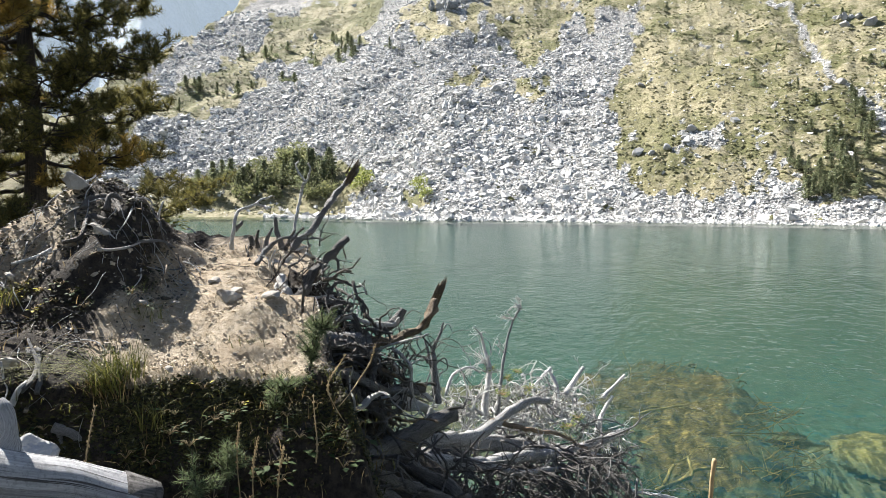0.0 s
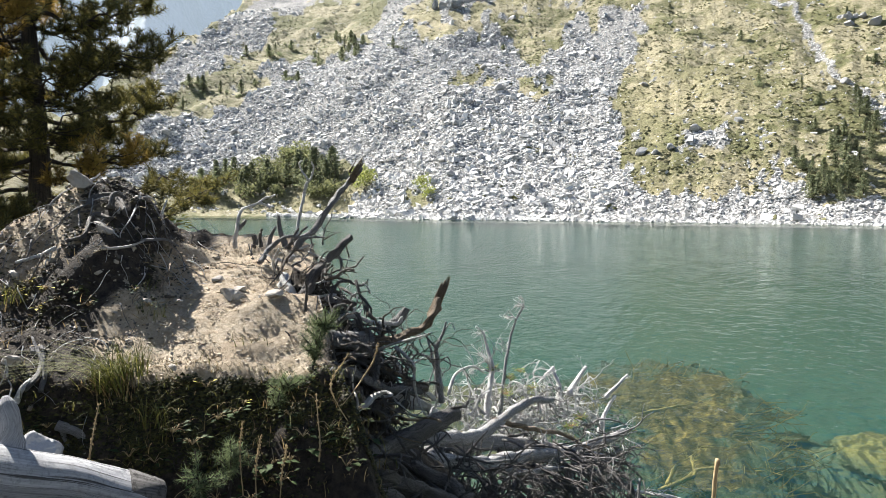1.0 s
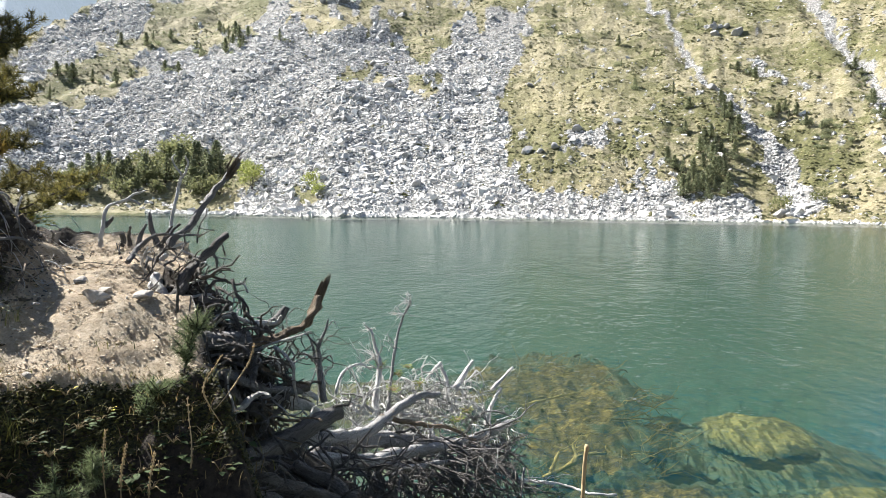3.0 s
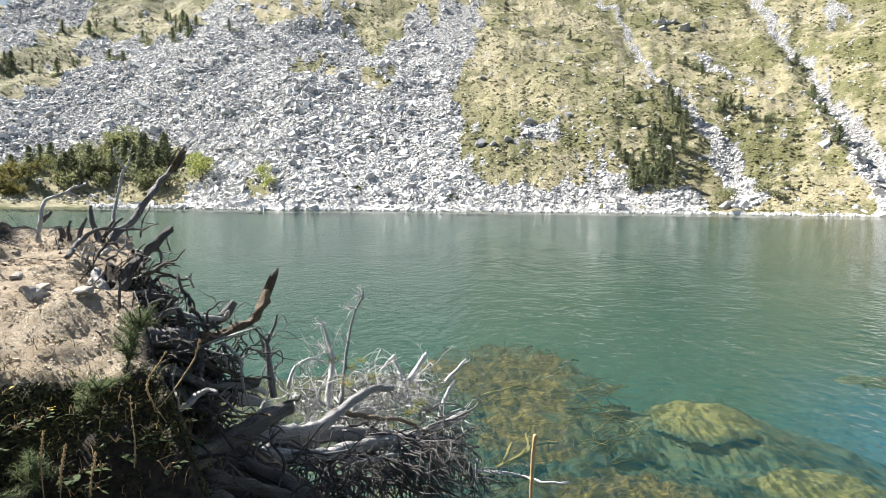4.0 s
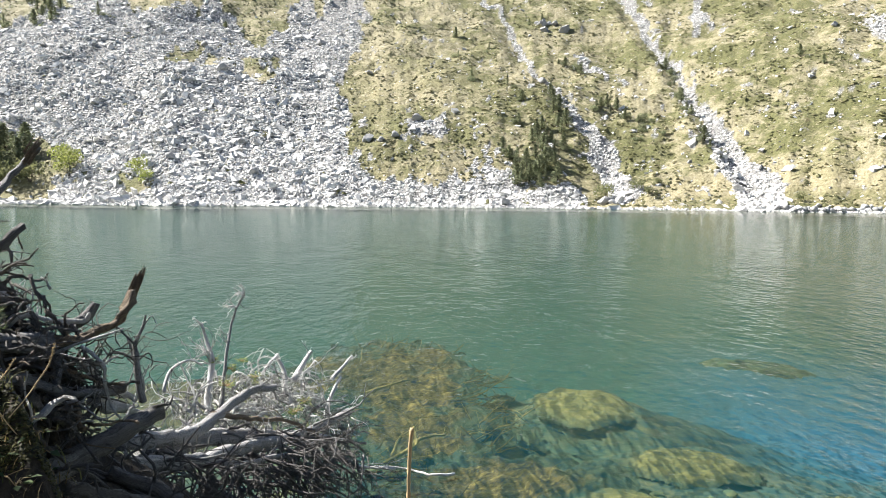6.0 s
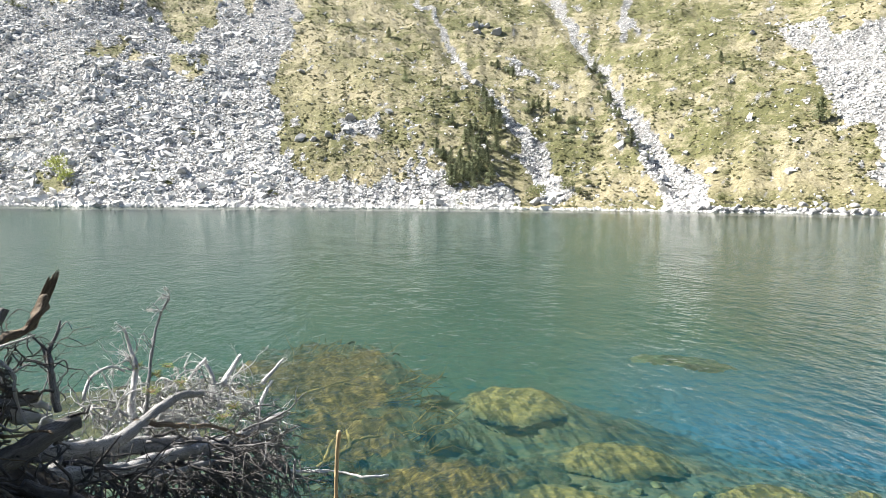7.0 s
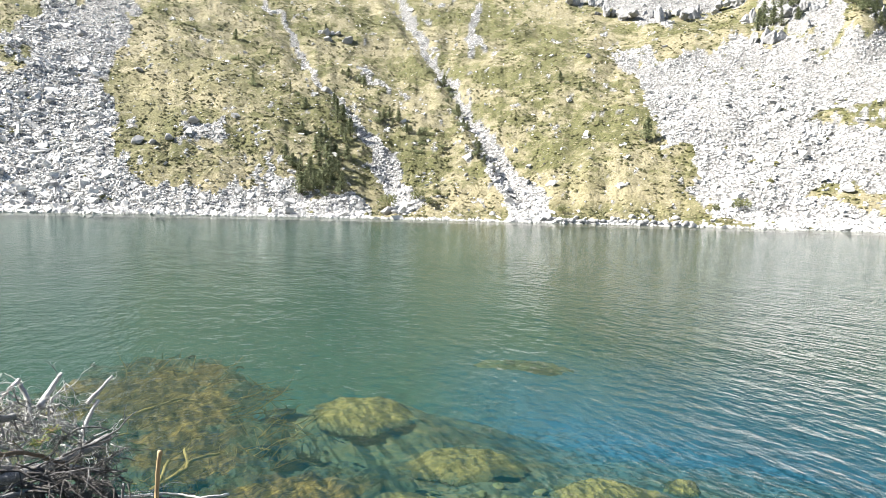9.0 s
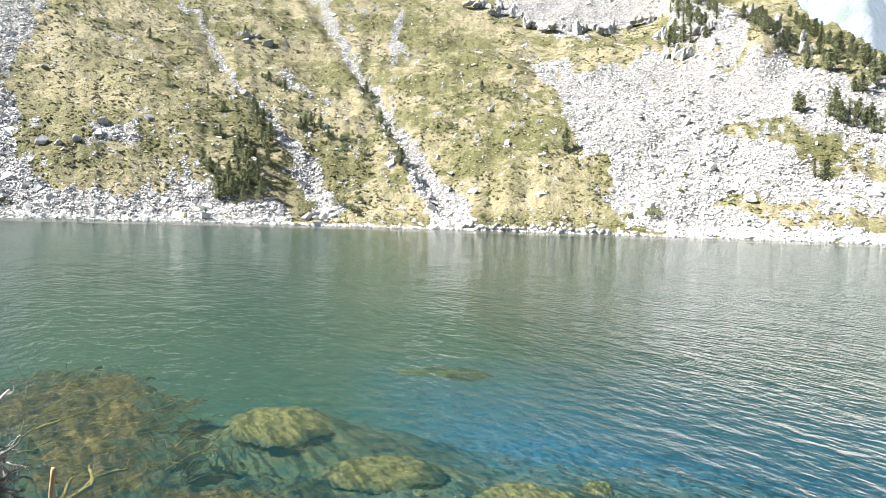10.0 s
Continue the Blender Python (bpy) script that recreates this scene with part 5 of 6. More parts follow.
EXTRA += [
    ([(-1.707, 2.95, 3.35), (-1.615, 2.98, 3.365), (-1.6, 3.02, 3.417), (-1.551, 3.05, 3.41)], 0.012, 0.007, WHITEWOOD),
    ([(-1.694, 2.75, 3.174), (-1.679, 2.82, 3.254), (-1.645, 2.88, 3.299)], 0.009, 0.005, GREYWOOD),
    ([(-1.766, 3.15, 3.562), (-1.641, 3.1, 3.558), (-1.518, 3.05, 3.569)], 0.01, 0.006, ROOTWOOD),
    ([(-1.544, 3.1, 3.551), (-1.525, 3.14, 3.617), (-1.485, 3.16, 3.632)], 0.014, 0.008, GREYWOOD),
    ([(-1.439, 3.06, 3.583), (-1.42, 3.08, 3.648), (-1.384, 3.1, 3.632)], 0.016, 0.008, STUBWOOD),
    ([(-1.521, 2.95, 3.332), (-1.502, 2.96, 3.374), (-1.469, 2.98, 3.401)], 0.006, 0.003, WHITEWOOD),
    ([(-1.353, 2.35, 2.973), (-1.361, 2.4, 3.021), (-1.403, 2.45, 3.084), (-1.454, 2.5, 3.134)], 0.009, 0.005, GREYWOOD),
]
for i, (pts, r0, r1, mat) in enumerate(EXTRA):
    limb(tangle, "root", pts, r0, r1, mat, 7, 0.012, 0.25, 5, 70 + i)

# ---- the fallen dead tree over the water ----
fallen = tagged(thing("fallen_tree"), "fallen dead tree with silvery branches lying over the water", "dead tree")
BOUGHS = [
    ("trunk", [(-0.448, 2.51, 2.566), (-0.333, 2.73, 2.599), (-0.197, 2.994, 2.601), (-0.071, 3.249, 2.596), (0.058, 3.5, 2.584)], 0.050, 0.040, STUBWOOD, "broken dark grey trunk stub"),
    ("branch", [(-0.215, 3.994, 2.179), (-0.007, 4.4, 2.014), (0.272, 4.993, 1.786), (0.637, 5.765, 1.572), (1.117, 6.708, 1.275), (1.677, 7.822, 0.999), (2.203, 8.726, 0.835)], 0.050, 0.048, SILVERWOOD, ""),
    ("trunk", [(-0.196, 4.696, 2.072), (0.074, 5.199, 1.896), (0.308, 5.692, 1.782), (0.531, 6.177, 1.779), (0.771, 6.555, 1.811), (1.02, 6.824, 1.755)], 0.062, 0.030, SILVERWOOD, ""),
    ("trunk", [(-0.096, 5.399, 1.733), (0.325, 5.991, 1.604), (0.776, 6.554, 1.391), (1.238, 7.093, 1.154), (1.696, 7.613, 0.901)], 0.08, 0.05, SILVERWOOD, ""),
    ("branch", [(-0.405, 2.771, 2.527), (-0.3, 2.834, 2.457), (-0.146, 2.946, 2.34)], 0.034, 0.03, STUBWOOD, ""),
    ("branch", [(-0.164, 3.596, 2.283), (-0.034, 3.6, 2.208), (0.14, 3.597, 2.092)], 0.034, 0.04, STUBWOOD, ""),
    ("branch", [(-0.302, 3.085, 2.444), (-0.111, 3.298, 2.271), (0.051, 3.5, 2.133)], 0.03, 0.03, STUBWOOD, ""),
    ("branch", [(0.272, 4.993, 1.753), (0.66, 5.561, 1.522), (1.151, 6.296, 1.275), (1.675, 7.003, 0.958)], 0.03, 0.014, SILVERWOOD, ""),
    ("branch", [(0.931, 6.534, 1.314), (1.241, 6.787, 1.093), (1.57, 7.027, 0.833)], 0.03, 0.012, SILVERWOOD, ""),
    ("branch", [(0.419, 5.985, 1.801), (0.75, 6.356, 1.613), (1.131, 6.807, 1.418), (1.456, 7.051, 1.198)], 0.024, 0.014, BROWNWOOD, ""),
    ("branch", [(0.458, 7.586, 1.319), (0.468, 7.686, 1.569), (0.515, 7.783, 1.826), (0.464, 7.886, 2.037), (0.419, 7.889, 2.226)], 0.042, 0.012, WHITEWOOD, "bleached upright branch"),
    ("branch", [(0.575, 7.378, 1.442), (0.615, 7.475, 1.746), (0.662, 7.571, 2.058), (0.741, 7.664, 2.346), (0.841, 7.654, 2.543)], 0.022, 0.009, SILVERWOOD, "thin upright grey twig"),
    ("branch", [(1.99, 9.187, 0.643), (2.091, 9.267, 0.896), (2.236, 9.336, 1.141)], 0.034, 0.022, WHITEWOOD, "bleached forked stick"),
    ("branch", [(2.116, 9.364, 1.102), (2.26, 9.382, 1.242), (2.417, 9.394, 1.399)], 0.03, 0.018, WHITEWOOD, "bleached forked stick"),
    ("branch", [(1.34, 8.292, 1.279), (1.353, 8.392, 1.488), (1.28, 8.504, 1.665)], 0.034, 0.02, WHITEWOOD, ""),
    ("branch", [(1.452, 8.375, 1.391), (1.602, 8.551, 1.552), (1.711, 8.632, 1.672)], 0.035, 0.02, WHITEWOOD, ""),
    ("branch", [(1.3, 8.501, 1.7), (1.188, 8.417, 1.617), (1.033, 8.235, 1.493)], 0.02, 0.012, WHITEWOOD, ""),
    ("branch", [(0.043, 7.2, 1.696), (0.1, 7.299, 1.876), (0.278, 7.395, 1.943), (0.401, 7.489, 1.863)], 0.018, 0.01, WHITEWOOD, ""),
    ("branch", [(2.193, 8.316, 0.273), (2.44, 8.247, 0.254), (2.621, 8.086, 0.274)], 0.022, 0.014, WHITEWOOD, ""),
    ("branch", [(-0.039, 3.9, 2.553), (-0.055, 3.9, 2.726), (-0.096, 3.899, 2.882)], 0.016, 0.006, SILVERWOOD, ""),
]
for i, (name, pts, r0, r1, mat, words) in enumerate(BOUGHS):
    ob = limb(fallen, name, pts, r0, r1, mat, 11, 0.02 if i < 10 else 0.012, 0.16, 6, 30 + i)
    if words:
        tagged(ob, words)
    run = bend(pts, 6)
    for _ in range(9 if i < 10 else 4):
        spur = Build()
        j = rnd.randrange(1, len(run) - 1)
        d = Vector((rnd.gauss(0, 1), rnd.gauss(0, 1), rnd.gauss(0.2, 1))).normalized()
        spray(spur, run[j], d, r0 * 1.2 + rnd.uniform(0.05, 0.22), max(r1 * 0.28, 0.005), 1 if rnd.random() < 0.5 else 0, rnd, 0.1, 0.6, 2, 5)
        part("twig", spur, mat, ob)
tw = {"white": Build(), "grey": Build(), "dark": Build()}
# bleached fans over the far side of the heap
for i in range(130):
    c = Vector((0.104, 7.399, 1.434)).lerp(Vector((1.839, 8.606, 1.088)), rnd.random()) + Vector((rnd.gauss(0, 0.1), rnd.uniform(-0.5, 0.5), rnd.uniform(-0.15, 0.12)))
    d = Vector((rnd.gauss(0, 0.8), rnd.gauss(0.0, 0.5), rnd.uniform(0.2, 1.0)))
    spray(tw["white" if i % 4 else "grey"], c, d, rnd.uniform(0.28, 0.62), rnd.uniform(0.007, 0.016), 2, rnd, 0.55, 1.0, 3)
# twigs at the top of the uprights
for base, n, ln in (((0.419, 7.889, 2.213), 5, 0.14), ((0.478, 7.785, 1.919), 8, 0.3), ((0.491, 7.785, 1.794), 6, 0.3), ((0.841, 7.654, 2.531), 7, 0.16), ((0.77, 7.661, 2.408), 6, 0.16), ((0.662, 7.571, 2.058), 3, 0.2)):
    for _ in range(n):
        spray(tw["white"], Vector(base), Vector((rnd.gauss(-0.2, 0.8), rnd.gauss(0, 0.6), rnd.uniform(0, 0.9))), ln, 0.007, 1, rnd, 0.1, 0.9, 2)
# dark brush hanging under the near side, its wood darkened for the shade there
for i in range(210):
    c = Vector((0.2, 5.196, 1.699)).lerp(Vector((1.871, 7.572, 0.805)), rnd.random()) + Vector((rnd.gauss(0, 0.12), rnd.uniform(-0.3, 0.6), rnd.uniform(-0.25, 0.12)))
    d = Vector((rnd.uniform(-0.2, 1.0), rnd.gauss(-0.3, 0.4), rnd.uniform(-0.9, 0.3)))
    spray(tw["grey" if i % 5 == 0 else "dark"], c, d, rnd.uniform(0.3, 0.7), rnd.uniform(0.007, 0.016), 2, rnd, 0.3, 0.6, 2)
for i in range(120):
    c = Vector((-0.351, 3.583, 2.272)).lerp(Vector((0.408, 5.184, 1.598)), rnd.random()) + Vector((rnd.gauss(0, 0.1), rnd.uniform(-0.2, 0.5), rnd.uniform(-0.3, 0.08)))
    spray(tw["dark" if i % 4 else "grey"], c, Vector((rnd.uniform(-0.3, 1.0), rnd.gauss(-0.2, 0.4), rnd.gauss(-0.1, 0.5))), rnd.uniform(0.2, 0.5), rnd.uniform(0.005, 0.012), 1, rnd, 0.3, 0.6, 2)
for i in range(26):
    c = Vector((2.203, 8.726, 0.821)) + Vector((rnd.gauss(-0.1, 0.12), rnd.gauss(0, 0.15), rnd.uniform(-0.25, 0.02)))
    spray(tw["white" if i % 2 else "dark"], c, Vector((rnd.uniform(-0.2, 0.9), rnd.gauss(0, 0.4), rnd.uniform(-1, 0.6))), rnd.uniform(0.15, 0.4), 0.008, 1, rnd, 0.2, 0.8, 3)
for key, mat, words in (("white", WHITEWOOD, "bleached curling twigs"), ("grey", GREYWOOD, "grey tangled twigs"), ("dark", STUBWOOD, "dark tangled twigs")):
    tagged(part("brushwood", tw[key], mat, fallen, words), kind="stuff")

# ---- the silvery log in front ----
cobble = part("stone", stone((0.062, 0.055, 0.060), 377, 5, 0.12), BOULDER, at=pose(-1.163, 2.02, 2.897, 10, -15, 30))
tagged(cobble, "rounded blue-grey stone lying behind the log", "stone", "stones on the bank")
log = tagged(thing("log"), "silvery weathered log with a dark broken end", "log")
limb(log, "stem", [(-1.19, 1.607, 2.963), (-1.11, 1.723, 2.904), (-0.998, 1.848, 2.839), (-0.843, 1.978, 2.742)], 0.105, 0.085, LOGWOOD, 24, 0.006, 0.08, 8, 3)
limb(log, "branch_stub", [(-1.08, 1.743, 2.922), (-1.102, 1.788, 2.992), (-1.117, 1.802, 3.075), (-1.125, 1.808, 3.11)], 0.034, 0.006, LOGWOOD, 10, 0.004, 0.2, 6, 5, 3.0)
b = Build()
end, back = Vector((-0.835, 1.981, 2.739)), Vector((-0.903, 1.929, 2.777))
tube(b, [back, end, end + (end - back) * 0.06], 0.092, 0.084, 20, 0.1, 4)
part("broken_end", b, STUBWOOD, log, "dark rotten end")
LOOSE = [([(-1.273, 2.317, 2.878), (-1.213, 2.326, 2.844), (-1.153, 2.333, 2.808), (-1.112, 2.345, 2.785), (-1.096, 2.336, 2.74)], 0.016, 0.010, SILVERWOOD, "grey bent branch lying beside the log"),
         ([(-1.094, 2.348, 2.803), (-1.015, 2.385, 2.845), (-0.925, 2.427, 2.899)], 0.013, 0.009, ROOTWOOD, "dark stick lying in the vegetation"),
         ([(-1.523, 2.601, 3.135), (-1.444, 2.497, 3.084), (-1.427, 2.52, 3.094), (-1.374, 2.395, 3.028), (-1.367, 2.31, 3.002)], 0.008, 0.010, GREYWOOD, "thin bleached branch leaning on the bank"),
         ([(-1.389, 2.283, 2.953), (-1.374, 2.306, 3.003), (-1.373, 2.347, 3.021)], 0.010, 0.006, WHITEWOOD, "thin bleached stick beside the log"),
         ([(-0.553, 2.548, 2.981), (-0.612, 2.522, 2.93), (-0.638, 2.494, 2.857), (-0.653, 2.456, 2.748)], 0.012, 0.008, GREYWOOD, "pale bent branch hanging over the bank"),
         ([(-0.812, 2.467, 2.9), (-0.766, 2.478, 2.925), (-0.721, 2.496, 2.941)], 0.007, 0.005, WHITEWOOD, "short bleached stick lying on moss"),
         ([(-0.981, 2.671, 3.093), (-0.911, 2.65, 3.083), (-0.87, 2.686, 3.085)], 0.005, 0.004, BROWNWOOD, "short brown stick on the soil"),
         ([(-1.264, 2.318, 2.869), (-1.234, 2.31, 2.796), (-1.235, 2.292, 2.746)], 0.008, 0.005, GREYWOOD, "thin grey twig lying beside the log")]
for i, (pts, r0, r1, mat, words) in enumerate(LOOSE):
    b = Build()
    tube(b, bend(pts, 6, 0.008, i), r0, r1, 8, 0.25, i * 1.3)
    tagged(part("stick", b, mat), words, "stick")

# ---- plants of the bank ----


def blades(b, x, y, n, length, spread, rnd, width=0.004, lift=0.0, lean=(0, 0)):
    base = on_bank(x, y, lift)
    for _ in range(n):
        a = rnd.uniform(0, 6.283)
        o = base + Vector((rnd.gauss(0, 0.035), rnd.gauss(0, 0.035), -0.01))
        ln = length * rnd.uniform(0.5, 1.1)
        out = Vector((math.cos(a) + lean[0], math.sin(a) + lean[1], 0)) * spread * rnd.uniform(0.4, 1.1)
        pts = [o]
        for j in (1, 2, 3, 4):
            t = j / 4
            pts.append(o + out * ln * t ** 1.4 + Vector((0, 0, ln * (0.95 * t - 0.68 * spread * t * t))))
        side = Vector((-math.sin(a), math.cos(a), 0)) * width * 0.5
        v = []
        for j, p in enumerate(pts):
            k = 1 - 0.85 * j / 4
            v += [tuple(p - side * k), tuple(p + side * k)]
        b.add(v, [(2 * j, 2 * j + 1, 2 * j + 3, 2 * j + 2) for j in range(4)])


def tussock(px, py, n, length, spread, label, lift=0.0, lean=(0, 0)):
    t = tagged(thing("grass_tussock"), label, "grass")
    g, d = Build(), Build()
    blades(g, px, py, n, length, spread, rnd, 0.0036, lift, lean)
    blades(d, px, py, int(n * 0.35), length * 0.65, spread * 0.8, rnd, 0.003, lift - 0.03, lean)
    tagged(part("green_blade_tuft", g, GRASS, t, smooth=False), kind="stuff")
    tagged(part("dry_blade_tuft", d, GRASS_DRY, t, "dry straw-coloured hanging blades", smooth=False), kind="stuff")


def xy(p):
    return p[0], p[1]


tussock(*xy((-1.138, 2.411, 3.012)), 150, 0.37, 0.88, "arching green and straw-coloured sedge tussock", 0.0, (-0.3, -0.5))
tussock(*xy((-1.086, 2.447, 3.017)), 70, 0.22, 0.5, "upright yellow-green sedge tussock", 0.02, (0, -0.2))
tussock(*xy((-0.962, 2.365, 2.691)), 40, 0.22, 0.7, "sparse green grass beside the log", 0.0, (0.2, -0.3))
tussock(*xy((-1.659, 2.748, 3.241)), 50, 0.14, 0.6, "dry yellow grass on the mound", 0.0)
tussock(*xy((-1.132, 2.76, 3.197)), 30, 0.12, 0.5, "small tuft of yellowing grass", 0.0)
tussock(*xy((-1.22, 2.87, 3.329)), 20, 0.08, 0.5, "small tuft of green grass between roots", 0.0)
tussock(*xy((-0.734, 2.696, 3.09)), 16, 0.07, 0.6, "small tuft of grass at the soil's edge", 0.0)


def needle_tuft(b, p, way, n, ln, width, rnd, spread=0.75):
    way = way.normalized()
    for _ in range(n):
        d = (way + Vector((rnd.gauss(0, 1), rnd.gauss(0, 1), rnd.gauss(0, 1))) * spread).normalized()
        o = p - way * rnd.uniform(0, ln * 1.1)
        s = d.cross(Vector((rnd.gauss(0, 1), rnd.gauss(0, 1), rnd.gauss(0, 1)))).normalized() * width * 0.5
        e = o + d * ln * rnd.uniform(0.7, 1.1)
        b.add([tuple(o - s), tuple(o + s), tuple(e)], [(0, 1, 2)])


def seedling(points, n, label, ln=0.035):
    t = tagged(thing("pine_seedling"), label, "young pine")
    w, g = Build(), Build()
    p0 = [Vector(q) for q in points]
    run = bend(p0, 6, 0.004)
    tube(w, run, 0.006, 0.002, 5)
    for i in range(n):
        p = run[rnd.randrange(len(run) // 3, len(run))]
        d = Vector((rnd.gauss(0, 0.7), rnd.gauss(-0.2, 0.6), rnd.uniform(0.2, 1)))
        ln2 = rnd.uniform(0.03, 0.09)
        e = p + d.normalized() * ln2
        tube(w, [p, e], 0.003, 0.002, 4)
        for q in (0.4, 0.7, 1.0):
            needle_tuft(g, p.lerp(e, q), d, 30, ln, 0.0020, rnd, 0.8)
    part("stem", w, BARK, t)
    part("needles", g, SPRIG, t, smooth=False)


seedling([(-0.503, 2.602, 2.931), (-0.482, 2.606, 3.035), (-0.462, 2.609, 3.118), (-0.441, 2.613, 3.169)], 34, "young pine with grey-green needles at the bank's edge")
seedling([(-0.608, 2.476, 2.822), (-0.589, 2.481, 2.901), (-0.57, 2.486, 2.95), (-0.522, 2.496, 2.978)], 22, "young pine sprig with grey-green needles", 0.03)
seedling([(-0.69, 2.247, 2.655), (-0.685, 2.248, 2.728), (-0.68, 2.25, 2.792), (-0.691, 2.246, 2.83)], 18, "low young pine in the shade of the bank")
seedling([(-0.762, 2.17, 2.669), (-0.757, 2.172, 2.722), (-0.761, 2.17, 2.758)], 11, "low young pine in the shade of the bank")


def stalk(points, label):
    t = tagged(thing("dry_stalk"), label, "dry plant")
    b = Build()
    run = bend([Vector(q) for q in points], 8, 0.004, rnd.random() * 9)
    tube(b, run, 0.0018, 0.0015, 5)
    part("stem", b, STALK, t)
    h = Build()
    top = run[len(run) // 3:]
    tube(h, top, 0.0026, 0.0015, 6, 0.5, 3)
    for p in top:
        for _ in range(6):
            d = Vector((rnd.gauss(0, 1), rnd.gauss(0, 1), rnd.gauss(0.4, 0.6))).normalized() * 0.006
            s = Vector((0, 0, 0.003))
            h.add([tuple(p), tuple(p + d + s), tuple(p + d - s)], [(0, 1, 2)])
    part("seed_head", h, STALK, t)


for pts in ([(-0.596, 2.221, 2.666), (-0.592, 2.223, 2.793), (-0.582, 2.225, 2.874)], [(-0.529, 2.238, 2.641), (-0.518, 2.241, 2.75), (-0.503, 2.244, 2.84)], [(-0.634, 2.211, 2.688), (-0.646, 2.228, 2.827), (-0.641, 2.24, 2.914)],
            [(-0.322, 2.479, 2.822), (-0.398, 2.468, 2.965), (-0.34, 2.477, 3.083)], [(-0.43, 2.361, 2.627), (-0.42, 2.363, 2.781), (-0.437, 2.411, 2.961)], [(-0.36, 2.474, 2.904), (-0.273, 2.586, 3.019), (-0.242, 2.589, 3.102)],
            [(-1.043, 2.05, 2.786), (-1.032, 2.055, 2.902), (-1.032, 2.111, 3.003)]):
    stalk(pts, "dry reddish-brown flower stalk")
reed = tagged(thing("dry_stalk"), "tan dry flower spike standing before the water", "dry plant")
b = Build()
tube(b, bend([(0.855, 2.26, 2.406), (0.861, 2.258, 2.567), (0.866, 2.256, 2.725), (0.871, 2.254, 2.801)], 8, 0.003), 0.006, 0.0075, 8, 0.35, 2)
part("seed_head", b, STALK, reed)


def herb(p, n, size, mat, label):
    t = tagged(thing("herb"), label, "plant")
    w, g = Build(), Build()
    for _ in range(n):
        a = rnd.uniform(0, 6.283)
        base = Vector(p)
        d = Vector((math.cos(a), math.sin(a), rnd.uniform(0.1, 0.9)))
        stemtip = base + d * size * rnd.uniform(0.3, 1.0)
        tube(w, [base, base.lerp(stemtip, 0.6) + Vector((0, 0, 0.01)), stemtip], 0.0015, 0.001, 4)
        s = d.cross(Vector((0, 0, 1))).normalized() * size * 0.24
        tip = stemtip + d.normalized() * size * 0.8 - Vector((0, 0, size * 0.3))
        mid = stemtip.lerp(tip, 0.5) + Vector((0, 0, size * 0.08))
        g.add([tuple(stemtip), tuple(mid + s), tuple(tip), tuple(mid - s), tuple(mid - Vector((0, 0, size * 0.05)))], [(0, 1, 4), (1, 2, 4), (2, 3, 4), (3, 0, 4)])
    tagged(part("stem_tuft", w, STALK, t), kind="stuff")
    tagged(part("leaves", g, mat, t, smooth=True), kind="stuff")


for p in ((-1.639, 2.79, 3.291), (-1.541, 2.751, 3.273), (-1.469, 2.717, 3.235), (-1.665, 2.758, 3.25), (-1.419, 2.747, 3.264), (-1.553, 2.712, 3.202), (-1.356, 2.705, 3.215), (-1.468, 2.759, 3.295), (-1.202, 2.772, 3.262), (-1.151, 2.754, 3.209)):
    herb(p, 9, 0.03, LEAF_YELLOW if p[0] < -1.5 else LEAF, "small yellow-green herb between the roots")
for p, n, s, mat, words in (((-0.466, 2.405, 2.767), 16, 0.07, LEAF, "dark green broad-leaved herb hanging over the bank"), ((-0.418, 2.465, 2.786), 12, 0.06, LEAF, "dark green broad-leaved herb hanging over the bank"),
                            ((-0.765, 2.38, 2.88), 8, 0.035, LEAF, "small dark green herb"), ((-0.699, 2.452, 2.909), 6, 0.03, LEAF_YELLOW, "small herb with yellowed leaves"),
                            ((-0.809, 2.26, 2.834), 10, 0.04, LEAF, "dark green herb in the shaded bank"), ((-0.583, 2.328, 2.736), 12, 0.05, LEAF, "dark green herb in the shaded bank"),
                            ((-0.882, 2.286, 2.862), 8, 0.04, LEAF, "dark green herb in the shaded bank"), ((-0.83, 2.464, 2.965), 7, 0.03, LEAF_YELLOW, "small herb with yellowed leaves"),
                            ((-1.778, 4.673, 3.455), 26, 0.09, LEAF_YELLOW, "golden yellow small bush behind the mound")):
    herb(p, n, s, mat, words)

for p in ((0.701, 7.7, 1.741), (0.916, 7.5, 1.682), (1.257, 7.0, 1.432), (0.529, 7.8, 1.823), (1.378, 7.2, 1.458), (0.831, 7.9, 1.77), (0.625, 7.3, 1.673)):
    herb(p, 46, 0.055, SHOOT, "fresh green leafy sprig between dead branches")
for i in range(80):
    x, y = rnd.uniform(-1.5, -0.2), rnd.uniform(2.15, 2.62)
    p = on_bank(x, y, 0.01)
    if 2.2 < p.z < 2.9:
        herb(tuple(p), 7, rnd.uniform(0.03, 0.06), LEAF, "dark green herb in the shaded bank")
# grass of the open ground
far_g = Build()
for i in range(2600):
    x, y = rnd.uniform(-9, 2.2), rnd.uniform(-7, 1.4)
    if bank_height(np.float64(x), np.float64(y)) > 1.2:
        blades(far_g, x, y, 3, rnd.uniform(0.05, 0.16), 0.6, rnd, 0.005)
tagged(part("turf_grass", far_g, GRASS_DRY, smooth=False), "short dry grass of the open bank", "grass", kind="stuff")
